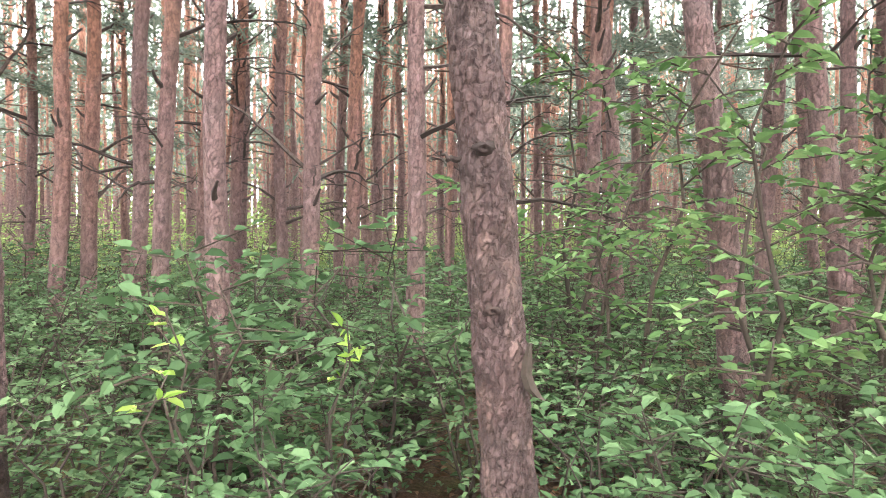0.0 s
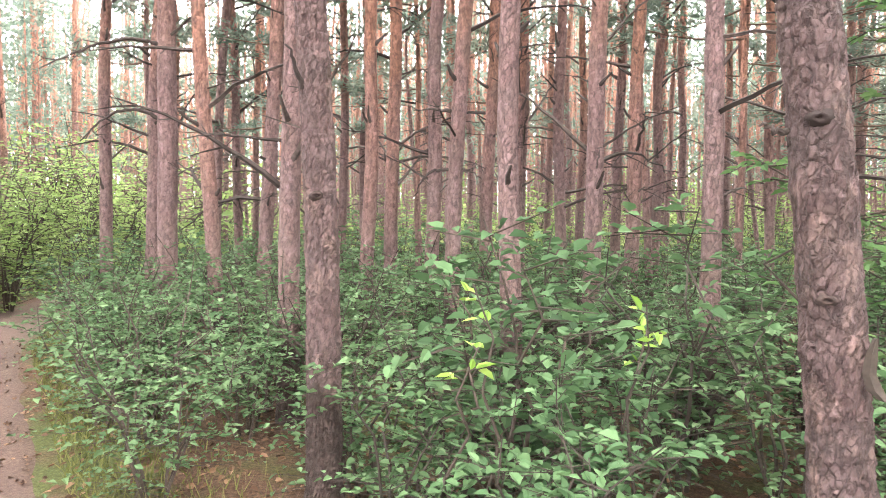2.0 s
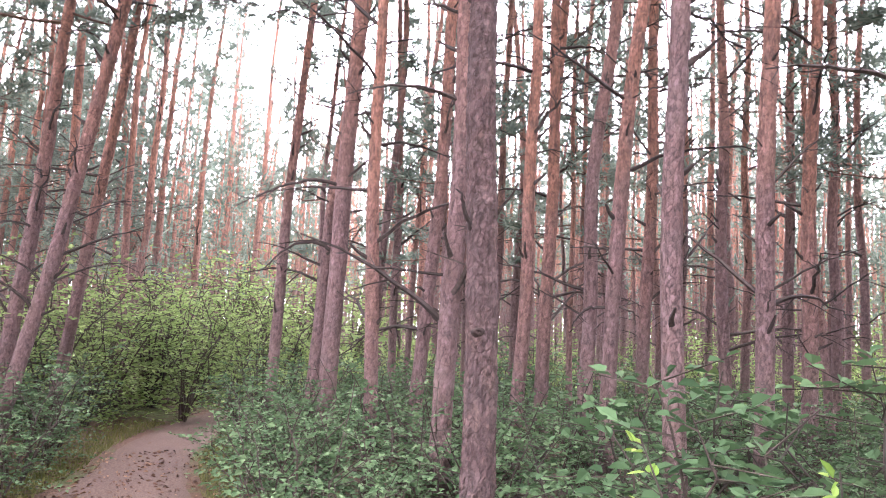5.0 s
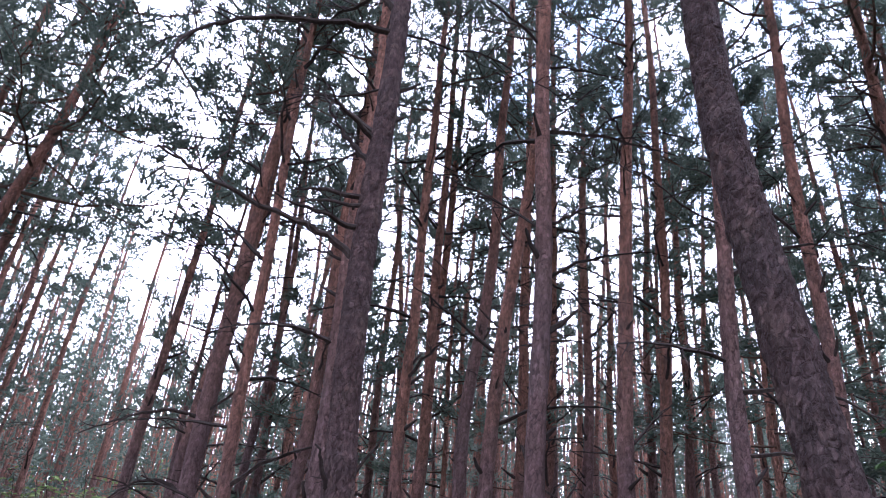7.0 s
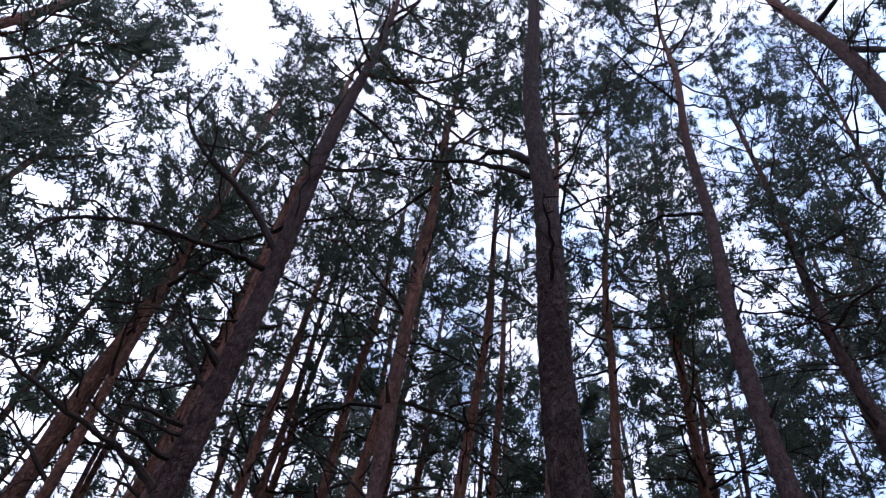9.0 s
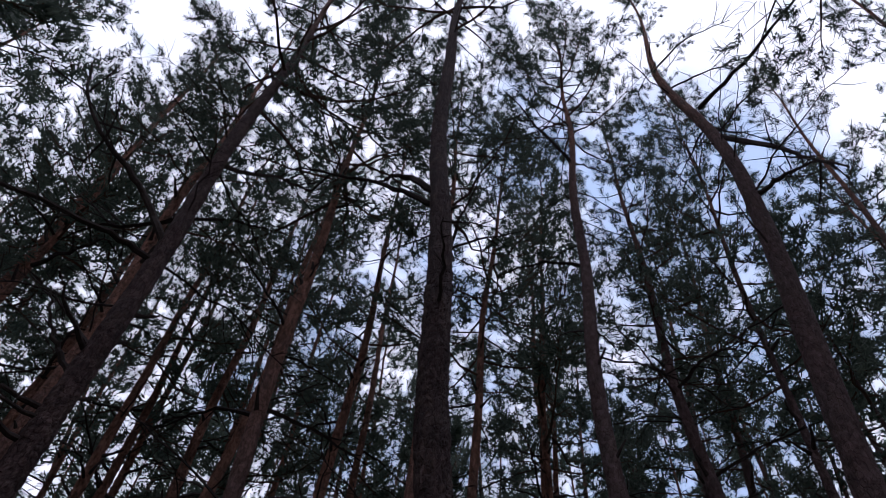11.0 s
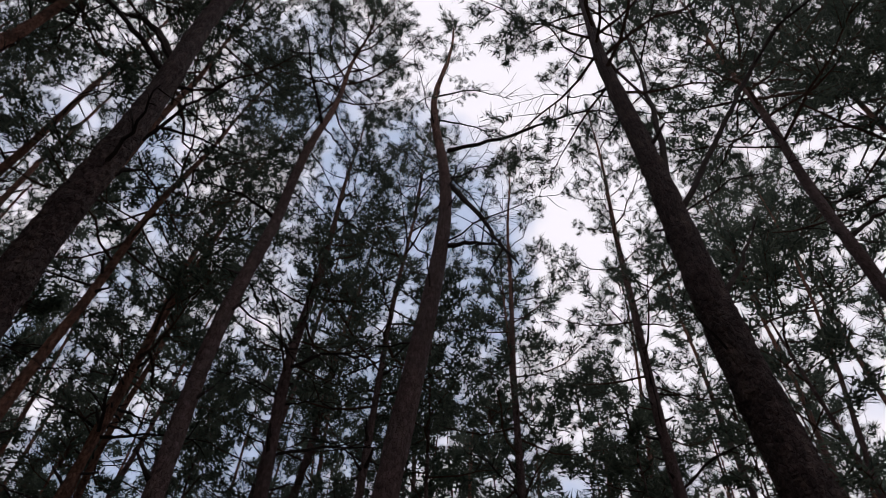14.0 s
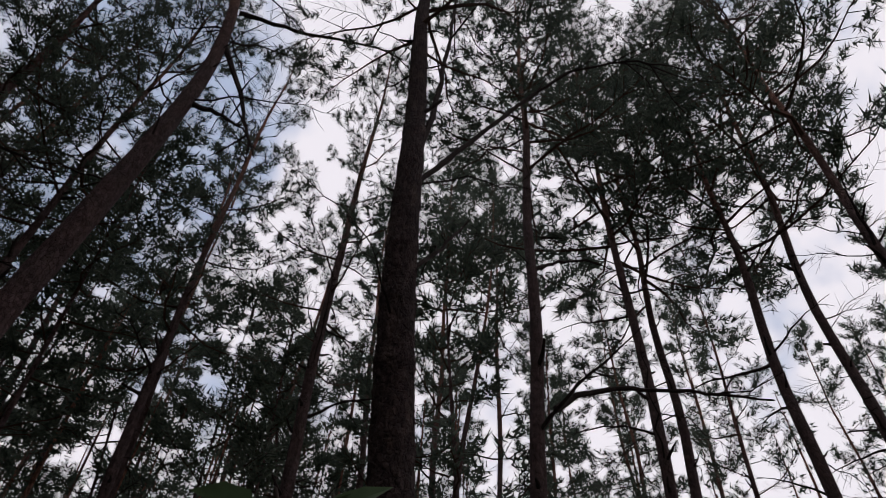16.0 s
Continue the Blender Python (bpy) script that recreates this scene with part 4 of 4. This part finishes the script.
def young_pines(seed, count, near, deep, left, right, low, high):
    """Younger, lower pines whose green reaches far down the stem."""
    rng = np.random.default_rng(seed)
    made, tries = 0, 0
    while made < count and tries < 9000:
        tries += 1
        d = math.sqrt(rng.uniform(near ** 2, deep ** 2))
        bearing = rng.uniform(left, right)
        x, y = polar(d, bearing)
        if track_distance(x, y) < 1.7 or any((x - a) ** 2 + (y - b) ** 2 < 1.2 ** 2 for a, b in PINES):
            continue
        made += 1
        pine(d, rng.uniform(0.08, 0.13), rng.uniform(low, high), ((0.0, bearing), (5.0, bearing + rng.normal(0, 0.9)), (9.0, bearing + rng.normal(0, 1.3))),
             dead=3, crown=rng.uniform(0.58, 0.72), far=True, spread=1.4, long_dead=2, label="young slender Scots pine with green branches far down")


young_pines(12, 19, 7.0, 13.0, 40, 84, 8.0, 11.0)
young_pines(21, 15, 13.0, 24.0, -80, -56, 7.0, 12.0)
young_pines(22, 11, 8.5, 16.0, -6, 22, 7.5, 11.5)
young_pines(13, 15, 9.0, 15.0, -84, -57, 7.5, 12.5)
young_pines(16, 5, 7.5, 10.5, 46, 72, 7.5, 10.0)
young_pines(17, 10, 9.0, 14.0, -44, -14, 7.5, 10.5)
young_pines(19, 8, 9.0, 14.0, -4, 26, 6.5, 9.0)
# unseen pines behind the camera, added to keep skylight off the near trunks
young_pines(18, 30, 3.0, 9.5, 146, 256, 10.0, 13.5)
young_pines(14, 14, 8.0, 14.0, -48, -8, 8.5, 11.5)


def far_woods():
    """The forest farther off, whose trees nobody could count, and unseen trees added behind: boles, bare twigs and
    crowns, each one a mesh.
    """
    rng = np.random.default_rng(31)
    places = []
    for _ in range(30000):
        if len(places) >= 980:
            break
        d = math.sqrt(rng.uniform(4.5 ** 2, 58.0 ** 2))
        bearing = rng.uniform(-180, 180)
        if d > 22 and not -105 < bearing < 145:
            continue
        # closer than 18 m only behind the camera: unseen trees added to block skylight
        if d < 18 and -100 < bearing < 142:
            continue
        x, y = polar(d, bearing)
        if track_distance(x, y) < 1.8 or any((x - a) ** 2 + (y - b) ** 2 < 1.5 ** 2 for a, b in places):
            continue
        places.append((x, y))
    base = np.array(places)
    n = len(base)
    height = rng.uniform(12.5, 16.0, n)
    lean = rng.normal(0, 0.25, (n, 2))
    bole, bare, green = Heap(), Heap(), Heap()
    t = np.array([0, 0.03, 0.2, 0.4, 0.6, 0.8, 1.0])
    a = np.linspace(0, 2 * np.pi, 7, endpoint=False)
    for i in range(n):
        p = np.stack([base[i, 0] + lean[i, 0] * t ** 2 + rng.normal(0, 0.04, 7), base[i, 1] + lean[i, 1] * t ** 2 + rng.normal(0, 0.04, 7), height[i] * t - 0.1], 1)
        put_tube(bole, p, rng.uniform(0.065, 0.105) * (1.05 - 0.92 * t ** 1.3), 7)
        m = 12
        z = rng.uniform(1.5, height[i] * 0.62, m)
        ang = rng.uniform(0, 2 * np.pi, m)
        ln = rng.uniform(0.5, 1.5, m)
        o = np.stack([base[i, 0] + lean[i, 0] * (z / height[i]) ** 2, base[i, 1] + lean[i, 1] * (z / height[i]) ** 2, z], 1)
        d = np.stack([np.cos(ang), np.sin(ang), rng.uniform(-0.3, 0.3, m)], 1)
        up = np.array([0, 0, 0.014])
        side = np.cross(d, [0, 0, 1.0]) * 0.014
        v = np.stack([o + up, o - up * 0.5 + side, o - up * 0.5 - side, o + d * ln[:, None]], 1).reshape(-1, 3)
        q = np.arange(m)[:, None] * 4
        bare.put(v, np.concatenate([q + [[0, 1, 3]], q + [[1, 2, 3]], q + [[2, 0, 3]]]))
        d0, b0 = math.hypot(*base[i]), math.degrees(math.atan2(base[i, 0], base[i, 1]))
        # the unseen close trees behind get dense crowns too, to cut the light
        k = 165 if 17 < d0 < 34 and -92 < b0 < 40 else 110 if 17 < d0 < 34 and -92 < b0 < 86 else (110 if d0 < 18 else 40)
        k = 50 if -51 < b0 < -40 else k
        u = rng.uniform(0, 1, k) ** 0.9
        zc = height[i] * (0.34 + 0.66 * u)
        reach = (1.35 * (1 - u) + 0.25) * rng.uniform(0.25, 1.0, k)
        ang = rng.uniform(0, 2 * np.pi, k)
        c = np.stack([base[i, 0] + lean[i, 0] * (zc / height[i]) ** 2 + reach * np.cos(ang), base[i, 1] + lean[i, 1] * (zc / height[i]) ** 2 + reach * np.sin(ang), zc + 0.25 * reach], 1)
        head = unit(np.stack([np.cos(ang), np.sin(ang), rng.uniform(0.0, 0.9, k)], 1))
        far = math.hypot(*base[i]) > 32
        v, f = clump_geometry(rng, c + rng.normal(0, 0.1, (k, 3)), head, rng.uniform(0.8, 1.3, k) * (0.30 if far else 0.18), 7 if far else 8, 0.125 if far else 0.056)
        green.put(v, f)
    for _ in range(700):
        d = math.sqrt(rng.uniform(38.0 ** 2, 95.0 ** 2))
        x, y = polar(d, rng.uniform(-85, 50))
        if track_distance(x, y) < 1.8:
            continue
        tall = rng.uniform(12.5, 16.0)
        put_tube(bole, [(x, y, -0.1), (x + rng.normal(0, 0.1), y, tall * 0.5), (x + rng.normal(0, 0.25), y, tall)], [rng.uniform(0.085, 0.14), 0.08, 0.02], 5)
        k = 44
        u = rng.uniform(0, 1, k) ** 0.9
        zc = tall * (0.36 + 0.64 * u)
        reach = (1.5 * (1 - u) + 0.3) * rng.uniform(0.2, 1.0, k)
        ang = rng.uniform(0, 2 * np.pi, k)
        c = np.stack([x + reach * np.cos(ang), y + reach * np.sin(ang), zc], 1)
        v, f = clump_geometry(rng, c, unit(np.stack([np.cos(ang), np.sin(ang), rng.uniform(0, 0.8, k)], 1)), rng.uniform(0.8, 1.3, k) * 0.45, 7, 0.15)
        green.put(v, f)
    for _ in range(900):
        d = math.sqrt(rng.uniform(20.0 ** 2, 60.0 ** 2))
        x, y = polar(d, rng.uniform(-85, 50))
        if track_distance(x, y) < 1.8:
            continue
        tall = rng.uniform(9.0, 14.0)
        put_tube(bole, [(x, y, -0.1), (x + rng.normal(0, 0.15), y, tall * 0.5), (x + rng.normal(0, 0.35), y, tall)], [rng.uniform(0.045, 0.085), 0.045, 0.012], 5)
    for _ in range(300):
        d = math.sqrt(rng.uniform(15.0 ** 2, 34.0 ** 2))
        x, y = polar(d, rng.uniform(-88, 90))
        if track_distance(x, y) < 2.0:
            continue
        tall = rng.uniform(5.5, 10.0)
        put_tube(bole, [(x, y, -0.1), (x + rng.normal(0, 0.1), y, tall * 0.5), (x, y, tall)], [0.05, 0.035, 0.01], 5)
        k = 60
        u = rng.uniform(0, 1, k)
        zc = 2.6 + (tall - 2.6) * u
        reach = (1.3 * (1 - u) + 0.2) * rng.uniform(0.2, 1.0, k)
        ang = rng.uniform(0, 2 * np.pi, k)
        c = np.stack([x + reach * np.cos(ang), y + reach * np.sin(ang), zc], 1)
        v, f = clump_geometry(rng, c, unit(np.stack([np.cos(ang), np.sin(ang), rng.uniform(0, 0.8, k)], 1)), rng.uniform(0.8, 1.3, k) * 0.21, 8, 0.046)
        green.put(v, f)
    for _ in range(80):
        d = math.sqrt(rng.uniform(8.5 ** 2, 19.0 ** 2))
        x, y = polar(d, rng.uniform(34, 80))
        tall = rng.uniform(7.0, 11.5)
        put_tube(bole, [(x, y, -0.1), (x + rng.normal(0, 0.1), y, tall * 0.5), (x, y, tall)], [0.05, 0.035, 0.01], 5)
        k = 64
        u = rng.uniform(0, 1, k)
        zc = 3.0 + (tall - 3.0) * u
        reach = (1.4 * (1 - u) + 0.2) * rng.uniform(0.2, 1.0, k)
        ang = rng.uniform(0, 2 * np.pi, k)
        c = np.stack([x + reach * np.cos(ang), y + reach * np.sin(ang), zc], 1)
        v, f = clump_geometry(rng, c, unit(np.stack([np.cos(ang), np.sin(ang), rng.uniform(0, 0.8, k)], 1)), rng.uniform(0.8, 1.3, k) * 0.12, 9, 0.017)
        green.put(v, f)
    woods = thing("far_woods", 0, 0, 0, "distant pine forest of orange-brown trunks under grey-green crowns", "forest", kind="stuff")
    tagged(part("boles", bole.mesh("boles", BARK, True), woods), kind="stuff")
    tagged(part("bare_twigs", bare.mesh("bare_twigs", DEAD), woods), kind="stuff")
    tagged(part("crowns", green.mesh("crowns", NEEDLE), woods), kind="stuff")


def far_undergrowth():
    """Low leafy growth between the distant trees."""
    rng = np.random.default_rng(37)
    h = Heap()
    for _ in range(900):
        d = math.sqrt(rng.uniform(13.0 ** 2, 75.0 ** 2))
        x, y = polar(d, rng.uniform(-88, 50))
        if track_distance(x, y) < 1.6:
            continue
        top, wide = rng.uniform(0.7, 1.9) if d < 26 else rng.uniform(1.5, 5.5), rng.uniform(0.6, 1.4) * (1 + d / 60)
        k = 80
        r = np.sqrt(rng.uniform(0, 1, k)) * wide
        ang = rng.uniform(0, 2 * np.pi, k)
        z = rng.uniform(0.05, 1.0, k) * top * np.sqrt(np.clip(1.05 - (r / wide) ** 2, 0.1, 1))
        c = np.stack([x + r * np.cos(ang), y + r * np.sin(ang), z], 1)
        head = np.stack([np.cos(ang), np.sin(ang), rng.uniform(-0.4, 0.5, k)], 1) + rng.normal(0, 0.4, (k, 3))
        v, f = leaf_geometry(rng, c, head, 0.24, 0.16, True)
        h.put(v, f)
    for _ in range(620):
        d = math.sqrt(rng.uniform(48.0 ** 2, 92.0 ** 2))
        x, y = polar(d, rng.uniform(-88, 52))
        if track_distance(x, y) < 1.8:
            continue
        top, wide = rng.uniform(5.0, 12.0), rng.uniform(1.6, 3.2)
        k = 60
        r = np.sqrt(rng.uniform(0, 1, k)) * wide
        ang = rng.uniform(0, 2 * np.pi, k)
        z = rng.uniform(0.02, 1.0, k) * top
        c = np.stack([x + r * np.cos(ang), y + r * np.sin(ang), z], 1)
        v, f = leaf_geometry(rng, c, rng.normal(0, 1, (k, 3)), 0.75, 0.45, True)
        h.put(v, f)
    low = thing("far_undergrowth", 0, 0, 0, "green leafy undergrowth between the distant trees", "undergrowth", kind="stuff")
    tagged(part("foliage", h.mesh("foliage", LEAF_FRESH), low), kind="stuff")


far_woods()
far_undergrowth()

# ---------------------------------------------------------------- undergrowth
rng = np.random.default_rng(23)
BUSHES = []


def scatter(kind, count, near, deep, left, right, small, large, gap, verge=1.25):
    made = 0
    for _ in range(count * 30):
        if made >= count:
            break
        d = math.sqrt(rng.uniform(near ** 2, deep ** 2))
        bearing = rng.uniform(left, right)
        x, y = polar(d, bearing)
        if track_distance(x, y) < verge or math.hypot(x - 0.28, y - 2.1) < 0.62 or any((x - a) ** 2 + (y - b) ** 2 < gap ** 2 for a, b in BUSHES):
            continue
        BUSHES.append((x, y))
        shrub(kind, x, y, rng.uniform(small, large), rng.uniform(0, 360), int(rng.integers(8)))
        made += 1


scatter("bush", 34, 3.0, 6.5, -32, 40, 0.85, 1.2, 0.50)
scatter("fine", 40, 3.8, 8.0, -52, 20, 0.95, 1.3, 0.5)
scatter("broad", 9, 2.3, 3.8, 13, 42, 0.75, 1.0, 0.45)
scatter("bush_back", 85, 6.0, 13.0, -50, 45, 1.0, 1.45, 0.65)
scatter("fine_back", 50, 7.0, 15.0, -50, 45, 0.9, 1.4, 0.7)
scatter("tall", 34, 10.5, 22.0, -46, 30, 0.5, 0.85, 1.0)
scatter("tall", 14, 8.5, 13.0, -42, -16, 0.55, 0.8, 0.9)
scatter("tall", 20, 9.0, 18.0, -62, -40, 0.7, 1.1, 0.9, 1.5)
scatter("tall", 14, 9.0, 18.0, -90, -60, 0.7, 1.1, 1.0, 1.5)
scatter("tall", 8, 16.0, 20.0, -58, -46, 0.9, 1.2, 0.7, 0.0)
scatter("bush_back", 22, 5.0, 12.0, -92, -58, 0.8, 1.2, 0.6, 1.35)
for x, y, size in ((-6.9, 3.0, 1.15), (-7.6, 3.5, 1.2), (-8.3, 4.1, 1.25), (-7.9, 2.9, 1.3), (-9.2, 4.7, 1.2), (-4.15, 4.1, 1.0), (-4.9, 4.5, 1.05), (-5.6, 5.0, 1.15), (-6.3, 5.5, 1.2), (-7.1, 6.1, 1.2), (-5.2, 5.4, 1.2)):
    shrub("fine", x, y, size, x * 97 % 360, int(y * 10) % 4)
for x, y, size in ((-10.6, 7.6, 0.85), (-11.4, 6.6, 0.95), (-9.9, 8.6, 0.8), (-12.4, 8.2, 1.0), (-10.6, 5.1, 0.9), (-9.6, 3.4, 0.95), (-11.0, 9.9, 0.95)):
    shrub("tall", x, y, size, x * 61 % 360, int(y * 10) % 4)
shrub("broad", -0.62, 2.15, 0.85, 40, 0)
shrub("broad", -0.90, 2.65, 0.80, 140, 1)
shrub("broad", -0.55, 2.9, 0.85, 240, 2)
shrub("broad", 0.42, 1.95, 0.50, 100, 3)
shrub("broad", -0.95, 3.25, 1.35, 80, 3)
shrub("broad", -0.30, 3.95, 1.40, 300, 1)
shrub("broad", -1.35, 4.3, 1.30, 10, 2)
shrub("sapling", 0.80, 4.7, 1.0, 60, 1)
shrub("sapling", 1.15, 4.1, 0.95, 200, 2)
shrub("sapling", 1.05, 5.9, 1.15, 300, 0)
shrub("shoots", -1.05, 2.55, 1.08, 20, 0)
shrub("shoots", -0.5, 3.0, 1.05, 200, 1)
shrub("near_sapling", 1.30, 0.28, 1.26, 40, 0)
shrub("sapling", 1.45, 3.0, 0.95, 10, 0)
shrub("sapling", 2.2, 3.3, 1.0, 130, 1)
shrub("sapling", 2.9, 4.2, 1.1, 250, 2)


# ---------------------------------------------------------------- litter and grass
def litter():
    """Fallen leaves on the track and the forest floor beside it."""
    rng = np.random.default_rng(51)
    k = 9000
    d = np.sqrt(rng.uniform(1.0, 10.0 ** 2, k))
    b = np.radians(rng.uniform(-85, 45, k))
    x, y = d * np.sin(b), d * np.cos(b)
    z = np.array([max(ground_height(p, q), -0.03) for p, q in zip(x, y)]) + 0.012
    head = np.stack([np.cos(b * 37), np.sin(b * 37), rng.normal(0, 0.12, k)], 1)
    v, f = leaf_geometry(rng, np.stack([x, y, z], 1), head, 0.055, 0.032)
    h = Heap()
    h.put(v, f)
    tagged(new("fallen_leaves", h.mesh("fallen_leaves", LITTER)), "scattered dry brown leaves on the forest floor", "leaf litter", kind="stuff")


def verge_grass():
    """Short grass and moss along both edges of the track."""
    rng = np.random.default_rng(53)
    k = 15000
    s = rng.uniform(2.0, 13.0, k)
    x, y = track_centre(s)
    side = rng.choice([-1, 1], k)
    off = (1.12 - 0.5 * np.clip((s - 4.0) / 5.5, 0, 1) + np.abs(rng.normal(0, 0.42, k))) * side
    x, y = x + off * 0.65, y + off * 0.76
    z = np.array([ground_height(p, q) for p, q in zip(x, y)]) - 0.01
    o = np.stack([x, y, z], 1)
    d = unit(np.stack([rng.normal(0, 0.45, k), rng.normal(0, 0.45, k), np.ones(k)], 1))
    w = unit(np.cross(d, rng.normal(0, 1, (k, 3)))) * 0.005
    v = np.stack([o + w, o - w, o + d * rng.uniform(0.04, 0.16, (k, 1))], 1).reshape(-1, 3)
    h = Heap()
    h.put(v, np.arange(len(v)).reshape(-1, 3))
    tagged(new("verge_grass", h.mesh("verge_grass", GRASS)), "short yellow-green grass along the dirt track", "grass", kind="stuff")


litter()
verge_grass()
